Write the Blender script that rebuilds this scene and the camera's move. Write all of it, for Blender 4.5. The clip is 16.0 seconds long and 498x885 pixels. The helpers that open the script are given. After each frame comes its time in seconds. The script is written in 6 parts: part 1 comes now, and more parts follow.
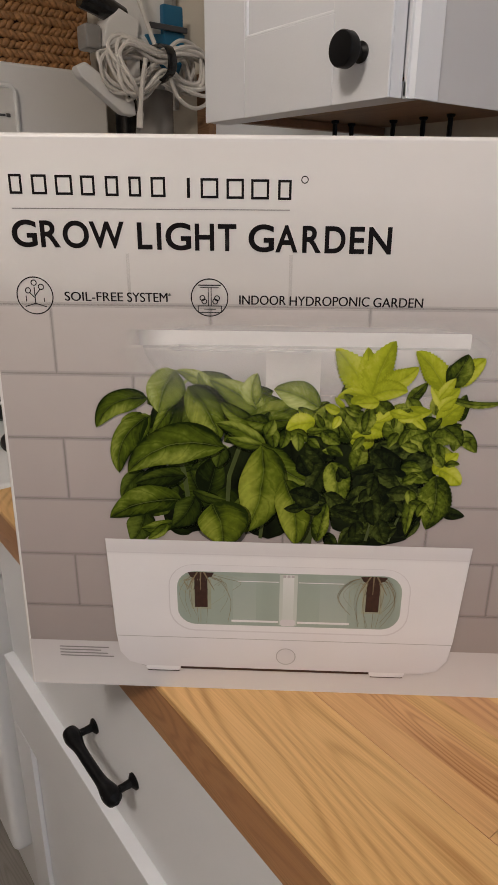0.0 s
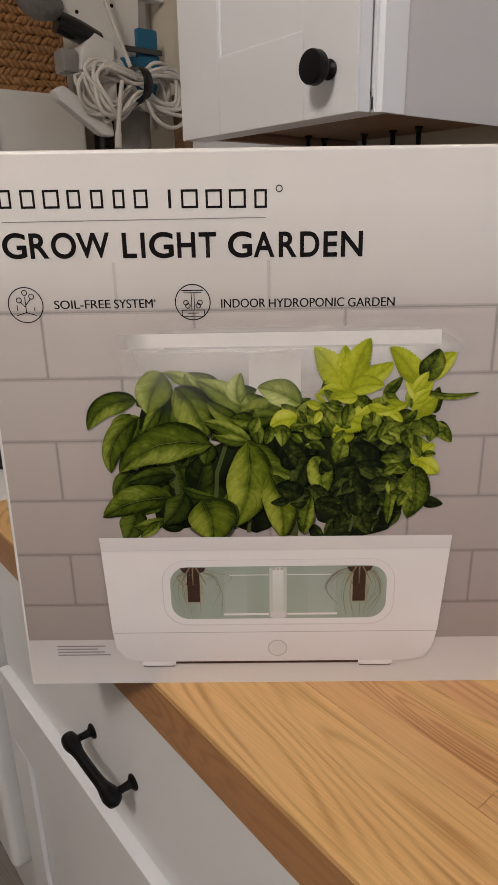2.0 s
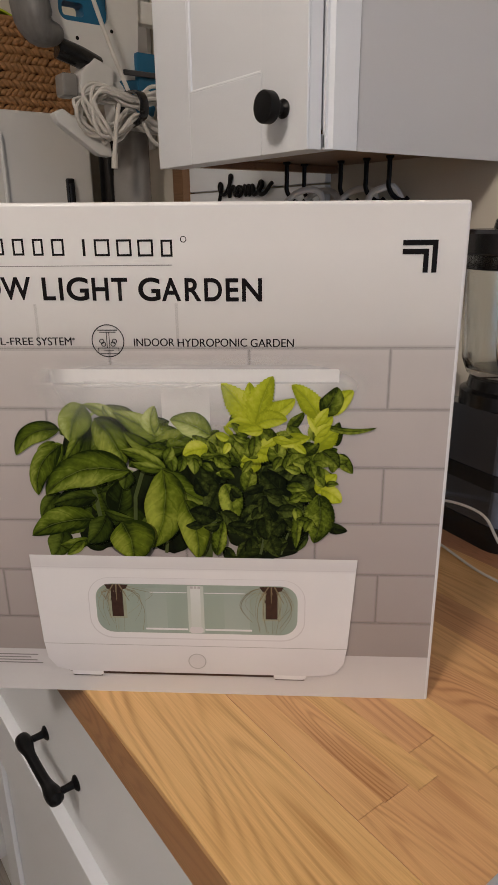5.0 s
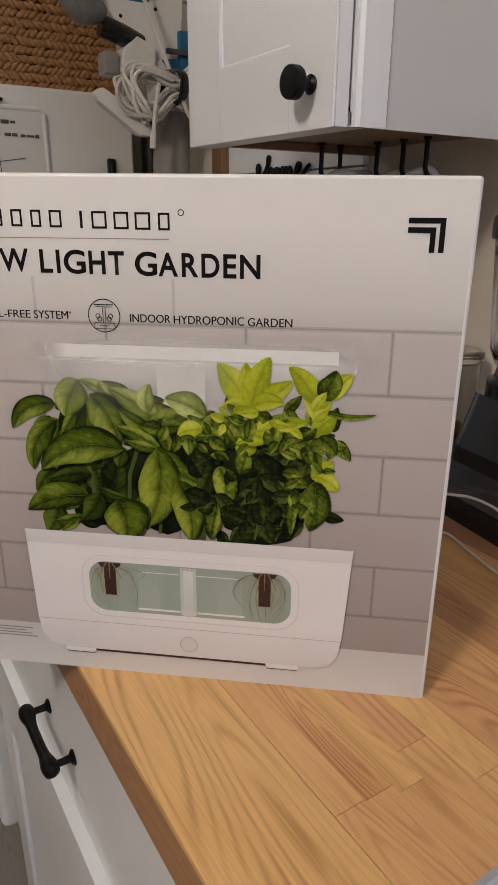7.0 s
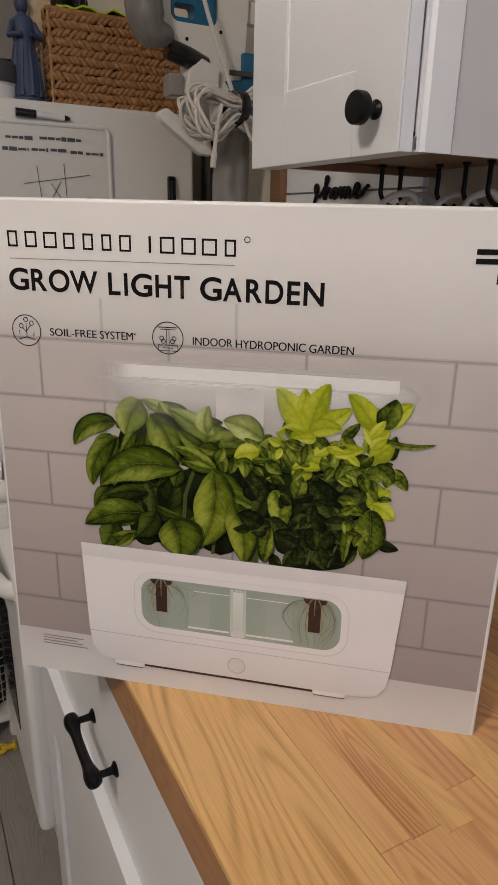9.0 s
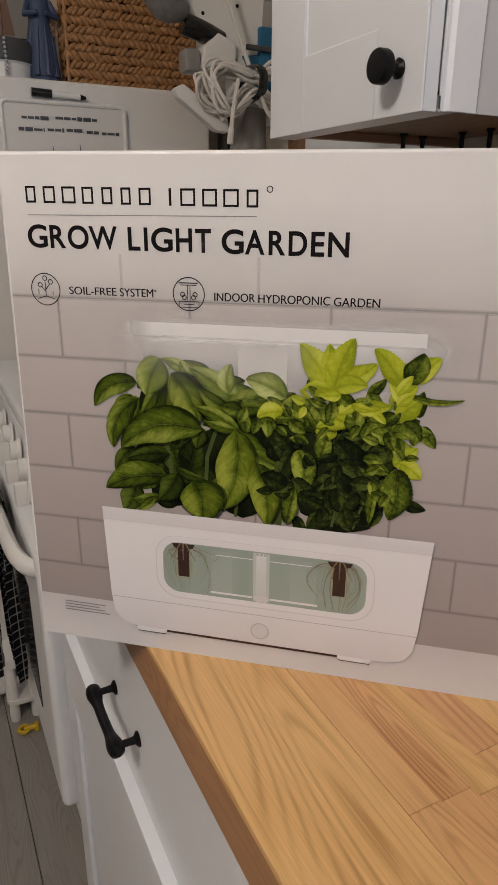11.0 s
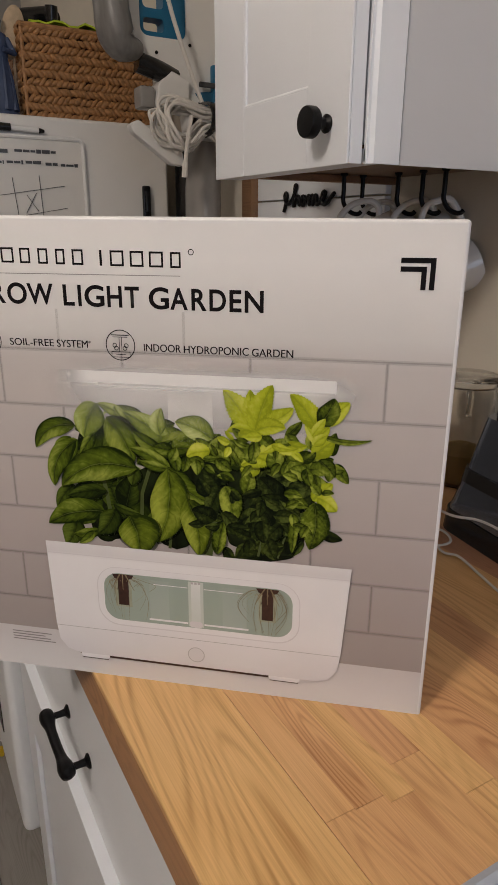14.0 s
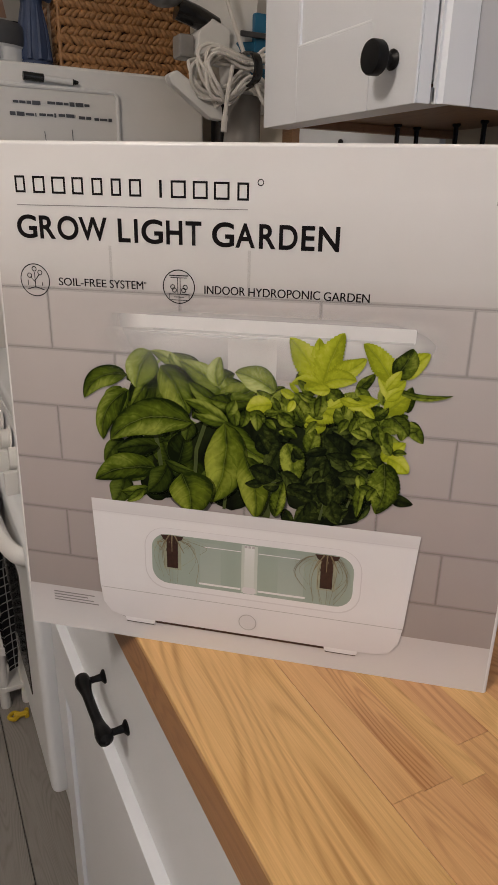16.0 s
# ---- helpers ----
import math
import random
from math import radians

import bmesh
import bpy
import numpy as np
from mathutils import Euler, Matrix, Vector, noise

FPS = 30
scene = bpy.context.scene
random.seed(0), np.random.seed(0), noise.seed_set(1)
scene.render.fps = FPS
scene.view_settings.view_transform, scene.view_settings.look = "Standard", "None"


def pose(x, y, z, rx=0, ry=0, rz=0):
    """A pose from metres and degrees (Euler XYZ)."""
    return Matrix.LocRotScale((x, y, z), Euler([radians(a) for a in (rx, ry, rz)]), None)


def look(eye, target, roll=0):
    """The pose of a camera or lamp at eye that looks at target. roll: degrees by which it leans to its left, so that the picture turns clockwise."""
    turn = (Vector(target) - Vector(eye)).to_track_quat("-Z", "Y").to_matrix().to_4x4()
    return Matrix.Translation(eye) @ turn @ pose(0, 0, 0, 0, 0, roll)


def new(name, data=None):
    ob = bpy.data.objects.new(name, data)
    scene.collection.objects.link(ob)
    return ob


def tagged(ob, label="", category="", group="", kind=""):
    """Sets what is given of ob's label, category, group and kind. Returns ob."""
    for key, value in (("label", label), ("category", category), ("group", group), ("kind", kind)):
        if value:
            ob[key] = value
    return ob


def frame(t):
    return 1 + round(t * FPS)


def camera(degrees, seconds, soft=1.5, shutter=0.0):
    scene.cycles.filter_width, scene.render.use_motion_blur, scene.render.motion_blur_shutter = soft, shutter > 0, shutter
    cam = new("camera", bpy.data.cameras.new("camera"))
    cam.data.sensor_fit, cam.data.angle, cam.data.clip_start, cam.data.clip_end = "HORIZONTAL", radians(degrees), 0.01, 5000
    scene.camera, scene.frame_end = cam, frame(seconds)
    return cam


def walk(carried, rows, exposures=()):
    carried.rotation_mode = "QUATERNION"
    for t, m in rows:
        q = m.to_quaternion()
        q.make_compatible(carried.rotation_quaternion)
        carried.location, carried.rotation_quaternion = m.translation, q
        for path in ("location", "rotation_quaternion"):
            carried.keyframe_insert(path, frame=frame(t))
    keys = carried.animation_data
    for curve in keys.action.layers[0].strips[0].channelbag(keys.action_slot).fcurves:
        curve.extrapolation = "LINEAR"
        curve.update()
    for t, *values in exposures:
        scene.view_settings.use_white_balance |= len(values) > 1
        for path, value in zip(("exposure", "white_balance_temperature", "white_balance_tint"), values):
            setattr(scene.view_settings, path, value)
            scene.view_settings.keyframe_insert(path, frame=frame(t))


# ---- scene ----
cam = camera(41.71, 16.0, soft=1.3)
ROWS = [
    (0, (-0.1729, -0.2513, 1.2306), (0.9680, 1.2336, 0.5283), 0.37),
    (0.5, (-0.2042, -0.2679, 1.2321), (1.0016, 1.1601, 0.5202), 1.35),
    (1, (-0.2154, -0.2615, 1.2320), (0.9680, 1.2090, 0.5708), 0.39),
    (1.5, (-0.1849, -0.2600, 1.2204), (0.9978, 1.1965, 0.5276), -0.85),
    (2, (-0.1849, -0.2673, 1.2261), (0.9984, 1.2046, 0.5677), -1.15),
    (2.5, (-0.1818, -0.2606, 1.2240), (0.9978, 1.2107, 0.5576), -0.25),
    (3, (-0.1800, -0.2653, 1.2273), (0.9957, 1.2235, 0.5938), -1.20),
    (3.5, (-0.1782, -0.2717, 1.2304), (1.0161, 1.2029, 0.5984), -1.27),
    (3.7, (-0.1811, -0.2728, 1.2319), (1.0229, 1.1977, 0.6091), -0.97),
    (5.8, (-0.1231, -0.3648, 1.2550), (0.7892, 1.2770, 0.5677), 0.34),
    (6, (-0.1242, -0.3675, 1.2523), (0.7314, 1.2988, 0.5512), 0.65),
    (6.5, (-0.1076, -0.3672, 1.2527), (0.9066, 1.2345, 0.6155), 0.42),
    (7, (-0.1116, -0.3395, 1.2423), (0.9000, 1.2474, 0.5652), 0.36),
    (7.5, (-0.1031, -0.3275, 1.2402), (0.8583, 1.2809, 0.5410), 0.87),
    (8, (-0.1014, -0.3299, 1.2402), (0.8176, 1.2966, 0.5263), 0.47),
    (8.5, (-0.1123, -0.3389, 1.2479), (0.7893, 1.3221, 0.5937), 0.05),
    (8.7, (-0.1183, -0.3356, 1.2505), (0.7867, 1.3292, 0.6106), 1.12),
    (10.8, (-0.1172, -0.3331, 1.2285), (0.7417, 1.3426, 0.5545), 0.42),
    (11, (-0.1209, -0.3321, 1.2280), (0.7304, 1.3491, 0.5580), 0.35),
    (11.5, (-0.1161, -0.3343, 1.2288), (0.7233, 1.3703, 0.6045), -1.48),
    (12, (-0.1169, -0.3318, 1.2278), (0.7387, 1.3616, 0.5950), -0.49),
    (12.5, (-0.1212, -0.3316, 1.2283), (0.7405, 1.3558, 0.5878), -0.04),
    (13, (-0.1345, -0.3238, 1.2339), (0.7507, 1.3417, 0.5687), 3.11),
    (13.5, (-0.1080, -0.3451, 1.2482), (0.8384, 1.2948, 0.6039), 1.73),
    (14, (-0.1073, -0.3707, 1.2545), (0.8228, 1.2849, 0.6271), 0.27),
    (14.5, (-0.1381, -0.3593, 1.2540), (0.6987, 1.3396, 0.6110), 1.52),
    (15, (-0.1371, -0.3368, 1.2442), (0.7458, 1.3440, 0.6153), 0.44),
    (15.5, (-0.1142, -0.3381, 1.2384), (0.8518, 1.2835, 0.5773), 1.47),
    (16, (-0.1192, -0.3333, 1.2312), (0.7480, 1.3265, 0.5291), 1.09),
]
walk(cam, [(t, look(eye, target, roll)) for t, eye, target, roll in ROWS], [(0.0, 0.0), (16.0, 0.0)])

# ---- light: ceiling lamp over the aisle, window behind the viewer, added far fill ----
world = bpy.data.worlds.new("world")
scene.world = world
world.use_nodes = True
world.node_tree.nodes["Background"].inputs[0].default_value = (0.55, 0.65, 0.9, 1)
world.node_tree.nodes["Background"].inputs[1].default_value = 0.15


def area(name, m, w, h, watts, colour):
    data = bpy.data.lights.new(name, "AREA")
    data.shape, data.size, data.size_y, data.energy, data.color = "RECTANGLE", w, h, watts, colour
    ob = new(name, data)
    ob.matrix_basis = m
    return ob


def globe(name, place, watts, colour):
    data = bpy.data.lights.new(name, "POINT")
    data.shadow_soft_size, data.energy, data.color = 0.13, watts, colour
    ob = new(name, data)
    ob.matrix_basis = Matrix.Translation(place)
    return ob


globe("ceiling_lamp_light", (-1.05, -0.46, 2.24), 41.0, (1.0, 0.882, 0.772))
# fill without a known source, added to brighten the far end
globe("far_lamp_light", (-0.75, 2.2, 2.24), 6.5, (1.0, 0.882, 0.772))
area("window_light", look((0.1, -2.34, 1.5), (0.1, 0.0, 1.35)), 1.0, 1.0, 8.0, (0.62, 0.76, 1.0))

# ---- materials ----


def mat(name, colour, rough=0.5, metal=0.0, vary=0.12, scale=12.0, bump=0.0, bump_scale=200.0, coat=0.0, stretch=(1, 1, 1), spec=0.5):
    """A principled surface whose colour wanders at two scales, with a fine relief."""
    m = bpy.data.materials.new(name)
    m.use_nodes = True
    nt = m.node_tree
    n, link = nt.nodes, nt.links.new
    b = n["Principled BSDF"]
    b.inputs["Roughness"].default_value = rough
    b.inputs["Metallic"].default_value = metal
    b.inputs["Coat Weight"].default_value = coat
    b.inputs["Coat Roughness"].default_value = 0.15
    b.inputs["Specular IOR Level"].default_value = spec
    co = n.new("ShaderNodeTexCoord")
    mp = n.new("ShaderNodeMapping")
    mp.inputs["Scale"].default_value = stretch
    link(co.outputs["Object"], mp.inputs[0])
    big = n.new("ShaderNodeTexNoise")
    big.inputs["Scale"].default_value = scale
    big.inputs["Detail"].default_value = 5
    link(mp.outputs[0], big.inputs["Vector"])
    ramp = n.new("ShaderNodeMix")
    ramp.data_type = "RGBA"
    ramp.inputs[6].default_value = (*[c * (1 - vary) for c in colour], 1)
    ramp.inputs[7].default_value = (*[min(1, c * (1 + vary)) for c in colour], 1)
    link(big.outputs[0], ramp.inputs[0])
    link(ramp.outputs[2], b.inputs["Base Color"])
    fine = n.new("ShaderNodeTexNoise")
    fine.inputs["Scale"].default_value = bump_scale
    fine.inputs["Detail"].default_value = 3
    link(mp.outputs[0], fine.inputs["Vector"])
    mr = n.new("ShaderNodeMapRange")
    mr.inputs[3].default_value, mr.inputs[4].default_value = max(0.02, rough - 0.08), min(1, rough + 0.08)
    link(fine.outputs[0], mr.inputs[0])
    link(mr.outputs[0], b.inputs["Roughness"])
    if bump:
        bp = n.new("ShaderNodeBump")
        bp.inputs["Strength"].default_value = bump
        bp.inputs["Distance"].default_value = 0.001
        link(fine.outputs[0], bp.inputs["Height"])
        link(bp.outputs[0], b.inputs["Normal"])
    return m


def wood(name, dark, light, rough=0.38, across=26.0, tone=0.35):
    """Boards along y: growth rings cut into arches, pores, and a tone of its own for each piece."""
    m = bpy.data.materials.new(name)
    m.use_nodes = True
    nt = m.node_tree
    n, link = nt.nodes, nt.links.new
    b = n["Principled BSDF"]
    co = n.new("ShaderNodeTexCoord")
    info = n.new("ShaderNodeObjectInfo")
    shift = n.new("ShaderNodeVectorMath")
    shift.operation = "MULTIPLY_ADD"
    comb = n.new("ShaderNodeCombineXYZ")
    for i in range(3):
        link(info.outputs["Random"], comb.inputs[i])
    link(comb.outputs[0], shift.inputs[0])
    shift.inputs[1].default_value = (3.1, 17.0, 5.3)
    link(co.outputs["Object"], shift.inputs[2])
    mp = n.new("ShaderNodeMapping")
    mp.inputs["Scale"].default_value = (across, 2.1, across)
    link(shift.outputs[0], mp.inputs[0])
    wob = n.new("ShaderNodeTexNoise")
    wob.inputs["Scale"].default_value = 1.0
    wob.inputs["Detail"].default_value = 1.0
    wob.inputs["Distortion"].default_value = 0.35
    link(mp.outputs[0], wob.inputs["Vector"])
    rings = n.new("ShaderNodeMath")
    rings.operation = "MULTIPLY"
    rings.inputs[1].default_value = 190.0
    link(wob.outputs[0], rings.inputs[0])
    sine = n.new("ShaderNodeMath")
    sine.operation = "SINE"
    link(rings.outputs[0], sine.inputs[0])
    mr = n.new("ShaderNodeMapRange")
    mr.inputs[1].default_value, mr.inputs[2].default_value = -1, 1
    link(sine.outputs[0], mr.inputs[0])
    late = n.new("ShaderNodeMath")
    late.operation = "POWER"
    late.inputs[1].default_value = 2.4
    link(mr.outputs[0], late.inputs[0])
    fmp = n.new("ShaderNodeMapping")
    fmp.inputs["Scale"].default_value = (38, 5, 38)
    link(shift.outputs[0], fmp.inputs[0])
    fade = n.new("ShaderNodeTexNoise")
    fade.inputs["Scale"].default_value = 1.0
    fade.inputs["Detail"].default_value = 3
    link(fmp.outputs[0], fade.inputs["Vector"])
    strength = n.new("ShaderNodeMapRange")
    strength.inputs[1].default_value, strength.inputs[2].default_value = 0.36, 0.66
    strength.inputs[3].default_value, strength.inputs[4].default_value = 0.10, 1.5
    link(fade.outputs[0], strength.inputs[0])
    pw = n.new("ShaderNodeMath")
    pw.operation = "MULTIPLY"
    link(late.outputs[0], pw.inputs[0])
    link(strength.outputs[0], pw.inputs[1])
    pmp = n.new("ShaderNodeMapping")
    pmp.inputs["Scale"].default_value = (1100, 14, 1100)
    link(shift.outputs[0], pmp.inputs[0])
    pores = n.new("ShaderNodeTexNoise")
    pores.inputs["Scale"].default_value = 1.0
    pores.inputs["Detail"].default_value = 2
    link(pmp.outputs[0], pores.inputs["Vector"])
    mixg = n.new("ShaderNodeMath")
    mixg.operation = "MULTIPLY_ADD"
    mixg.inputs[1].default_value = 0.34
    link(pw.outputs[0], mixg.inputs[0])
    ps = n.new("ShaderNodeMath")
    ps.operation = "MULTIPLY"
    ps.inputs[1].default_value = 0.74
    link(pores.outputs[0], ps.inputs[0])
    smp = n.new("ShaderNodeMapping")
    smp.inputs["Scale"].default_value = (46, 3.2, 46)
    smp.inputs["Location"].default_value = (7.7, 3.1, 0.0)
    link(shift.outputs[0], smp.inputs[0])
    streak = n.new("ShaderNodeTexNoise")
    streak.inputs["Scale"].default_value = 1.0
    streak.inputs["Detail"].default_value = 4
    link(smp.outputs[0], streak.inputs["Vector"])
    heart = n.new("ShaderNodeMapRange")
    heart.interpolation_type = "SMOOTHSTEP"
    heart.inputs[1].default_value, heart.inputs[2].default_value = 0.56, 0.72
    heart.inputs[3].default_value, heart.inputs[4].default_value = -0.08, 0.20
    link(streak.outputs[0], heart.inputs[0])
    base = n.new("ShaderNodeMath")
    base.operation = "ADD"
    link(ps.outputs[0], base.inputs[0])
    link(heart.outputs[0], base.inputs[1])
    link(base.outputs[0], mixg.inputs[2])
    c = n.new("ShaderNodeMix")
    c.data_type = "RGBA"
    c.inputs[6].default_value, c.inputs[7].default_value = (*light, 1), (*dark, 1)
    link(mixg.outputs[0], c.inputs[0])
    hsv = n.new("ShaderNodeHueSaturation")
    tr = n.new("ShaderNodeMapRange")
    tr.inputs[3].default_value, tr.inputs[4].default_value = 1 - tone * 0.55, 1 + tone * 0.45
    link(info.outputs["Random"], tr.inputs[0])
    link(tr.outputs[0], hsv.inputs["Value"])
    hr = n.new("ShaderNodeMapRange")
    hr.inputs[3].default_value, hr.inputs[4].default_value = 0.488, 0.506
    link(info.outputs["Random"], hr.inputs[0])
    link(hr.outputs[0], hsv.inputs["Hue"])
    link(c.outputs[2], hsv.inputs["Color"])
    link(hsv.outputs[0], b.inputs["Base Color"])
    b.inputs["Roughness"].default_value = rough
    b.inputs["Coat Weight"].default_value = 0.25
    b.inputs["Coat Roughness"].default_value = 0.3
    bp = n.new("ShaderNodeBump")
    bp.inputs["Strength"].default_value = 0.18
    bp.inputs["Distance"].default_value = 0.0004
    link(mixg.outputs[0], bp.inputs["Height"])
    link(bp.outputs[0], b.inputs["Normal"])
    return m


def glass(name, colour, rough=0.02):
    m = bpy.data.materials.new(name)
    m.use_nodes = True
    b = m.node_tree.nodes["Principled BSDF"]
    b.inputs["Base Color"].default_value = (*colour, 1)
    b.inputs["Roughness"].default_value = rough
    b.inputs["Transmission Weight"].default_value = 1.0
    b.inputs["IOR"].default_value = 1.46
    return m


def leaf_ink(name, deep, mid, pale, vein, crinkle=0.0):
    """Printed leaf: quilted blade between sunk side veins, a groove along the rib, one half lighter, after the leaf's own UV."""
    m = bpy.data.materials.new(name)
    m.use_nodes = True
    nt = m.node_tree
    n, link = nt.nodes, nt.links.new
    b = n["Principled BSDF"]
    b.inputs["Roughness"].default_value = 0.5
    b.inputs["Specular IOR Level"].default_value = 0.08
    uv = n.new("ShaderNodeTexCoord")
    sep = n.new("ShaderNodeSeparateXYZ")
    link(uv.outputs["UV"], sep.inputs[0])
    info = n.new("ShaderNodeObjectInfo")

    def mth(op, a, c=None, d=None):
        k = n.new("ShaderNodeMath")
        k.operation = op
        for i, v in enumerate((a, c, d)):
            if v is None:
                continue
            if isinstance(v, (int, float)):
                k.inputs[i].default_value = v
            else:
                link(v, k.inputs[i])
        return k.outputs[0]

    def cloud(scale, detail):
        k = n.new("ShaderNodeTexNoise")
        k.inputs["Scale"].default_value = scale
        k.inputs["Detail"].default_value = detail
        link(uv.outputs["Object"], k.inputs["Vector"])
        return mth("SUBTRACT", k.outputs[0], 0.5)
    broad, fine = cloud(75.0, 3), cloud(420.0, 4)
    side = mth("SUBTRACT", mth("MULTIPLY", sep.outputs[0], 2.0), 1.0)
    side = mth("ADD", side, mth("MULTIPLY", broad, 0.22))
    off = mth("ABSOLUTE", side)
    flip = mth("SUBTRACT", mth("MULTIPLY", mth("GREATER_THAN", mth("FRACT", mth("MULTIPLY", info.outputs["Random"], 7.0)), 0.5), 2.0), 1.0)
    lit = mth("MULTIPLY", side, flip)
    tone = mth("MULTIPLY_ADD", lit, 0.30, 0.36)
    tone = mth("ADD", tone, mth("MULTIPLY_ADD", mth("SINE", mth("MULTIPLY", off, 3.0)), 0.22, -0.14))
    tone = mth("ADD", tone, mth("MULTIPLY", broad, 0.70))
    tone = mth("ADD", tone, mth("MULTIPLY", fine, 0.34 + crinkle))
    tone = mth("ADD", tone, mth("MULTIPLY_ADD", mth("SINE", mth("MULTIPLY", sep.outputs[1], 2.7)), 0.40, -0.24))
    waves = mth("SINE", mth("ADD", mth("ADD", mth("MULTIPLY", sep.outputs[1], 27.0), mth("MULTIPLY", mth("POWER", off, 1.3), -8.0)), mth("MULTIPLY", broad, 9.0)))
    tone = mth("ADD", tone, mth("MULTIPLY", waves, 0.08))
    crease = mth("POWER", mth("MAXIMUM", waves, 0.0), 9.0)
    tone = mth("ADD", tone, mth("MULTIPLY", crease, -0.15))
    groove = mth("POWER", 2.718, mth("MULTIPLY", mth("POWER", mth("DIVIDE", off, 0.10), 2.0), -1.0))
    tone = mth("ADD", tone, mth("MULTIPLY", groove, -0.24))
    tone = mth("ADD", tone, mth("MULTIPLY", mth("POWER", off, 6.0), -0.14))
    tone = mth("ADD", tone, mth("MULTIPLY_ADD", info.outputs["Random"], 0.44, -0.24))
    ramp = n.new("ShaderNodeValToRGB")
    e = ramp.color_ramp.elements
    e[0].position, e[0].color = 0.02, (*deep, 1)
    e[1].position, e[1].color = 0.98, (*pale, 1)
    k = e.new(0.48)
    k.color = (*mid, 1)
    link(tone, ramp.inputs[0])
    rib = mth("MULTIPLY", mth("LESS_THAN", mth("ABSOLUTE", mth("SUBTRACT", side, 0.03)), 0.022), 0.20)
    mix = n.new("ShaderNodeMix")
    mix.data_type = "RGBA"
    link(rib, mix.inputs[0])
    link(ramp.outputs[0], mix.inputs[6])
    mix.inputs[7].default_value = (*vein, 1)
    link(mix.outputs[2], b.inputs["Base Color"])
    return m


def fade_ink(name, stops, axis=2, span=0.345, alpha=False, rough=0.42, sides=None):
    """Printed ink that runs through the stops (height in metres, colour or opacity) up the carton."""
    m = bpy.data.materials.new(name)
    m.use_nodes = True
    nt = m.node_tree
    n, link = nt.nodes, nt.links.new
    b = n["Principled BSDF"]
    b.inputs["Roughness"].default_value = rough
    b.inputs["Specular IOR Level"].default_value = 0.3
    co = n.new("ShaderNodeTexCoord")
    sep = n.new("ShaderNodeSeparateXYZ")
    link(co.outputs["Object"], sep.inputs[0])
    dv = n.new("ShaderNodeMath")
    dv.operation = "DIVIDE"
    dv.inputs[1].default_value = span
    link(sep.outputs[axis], dv.inputs[0])
    ramp = n.new("ShaderNodeValToRGB")
    e = ramp.color_ramp.elements
    while len(e) < len(stops):
        e.new(0.5)
    for k, (h, c) in zip(e, stops):
        k.position = h / span
        k.color = (c, c, c, 1) if alpha else (*c, 1)
    link(dv.outputs[0], ramp.inputs[0])
    if alpha:
        b.inputs["Base Color"].default_value = (0.86, 0.85, 0.84, 1)
        out = ramp.outputs[0]
        for edge in sides or ():
            mr = n.new("ShaderNodeMapRange")
            mr.interpolation_type = "SMOOTHSTEP"
            mr.inputs[1].default_value, mr.inputs[2].default_value = edge
            link(sep.outputs[0], mr.inputs[0])
            mul = n.new("ShaderNodeMath")
            mul.operation = "MULTIPLY"
            link(out, mul.inputs[0])
            link(mr.outputs[0], mul.inputs[1])
            out = mul.outputs[0]
        link(out, b.inputs["Alpha"])
    else:
        nz = n.new("ShaderNodeTexNoise")
        nz.inputs["Scale"].default_value = 30
        nz.inputs["Detail"].default_value = 4
        link(co.outputs["Object"], nz.inputs["Vector"])
        hs = n.new("ShaderNodeHueSaturation")
        mr = n.new("ShaderNodeMapRange")
        mr.inputs[3].default_value, mr.inputs[4].default_value = 0.97, 1.03
        link(nz.outputs[0], mr.inputs[0])
        link(mr.outputs[0], hs.inputs["Value"])
        link(ramp.outputs[0], hs.inputs["Color"])
        link(hs.outputs[0], b.inputs["Base Color"])
    return m


# greyer than the doors: the weaker light on this side sits in the colour
SIDE_SHADED = mat("shaded_side_grey", (0.59, 0.60, 0.63), 0.4, vary=0.04, scale=5, bump=0.1, bump_scale=300)
WHITE_PAINT = mat("white_cabinet_paint", (0.78, 0.815, 0.87), 0.33, vary=0.03, scale=9, bump=0.12, bump_scale=350)
# for the unseen west wall, dark so that less light bounces back
BOUNCE_CUT_WALL = mat("bounce_cut_brown", (0.26, 0.21, 0.17), 0.8, vary=0.06, scale=3, bump=0.3)
ENAMEL = mat("white_enamel", (0.745, 0.77, 0.80), 0.42, vary=0.02, scale=3, bump_scale=3)
FRIDGE_WHITE = mat("fridge_paint", (0.71, 0.70, 0.68), 0.45, vary=0.04, scale=5, bump=0.2, bump_scale=600)
WALL = mat("wall_paint", (0.65, 0.605, 0.52), 0.75, vary=0.05, scale=4, bump=0.3, bump_scale=220)
FAR_WALL = mat("far_wall_paint", (0.31, 0.305, 0.295), 0.8, vary=0.06, scale=3, bump=0.3, bump_scale=220)
CEILING = mat("ceiling_paint", (0.75, 0.73, 0.70), 0.85, vary=0.03, bump=0.3)
BLACK_METAL = mat("black_metal", (0.004, 0.004, 0.005), 0.40, vary=0.25, scale=40, bump=0.1, bump_scale=700, spec=0.2)
BLACK_PLASTIC = mat("black_plastic", (0.009, 0.009, 0.010), 0.22, vary=0.2)
DARK_GREY = mat("dark_grey_plastic", (0.06, 0.06, 0.065), 0.4, vary=0.2)
STEEL = mat("brushed_steel", (0.50, 0.50, 0.50), 0.3, metal=1.0, vary=0.1, stretch=(1, 1, 30), scale=20)
DARK_STEEL = mat("dark_steel", (0.21, 0.235, 0.29), 0.17, metal=1.0, vary=0.1, bump_scale=6)
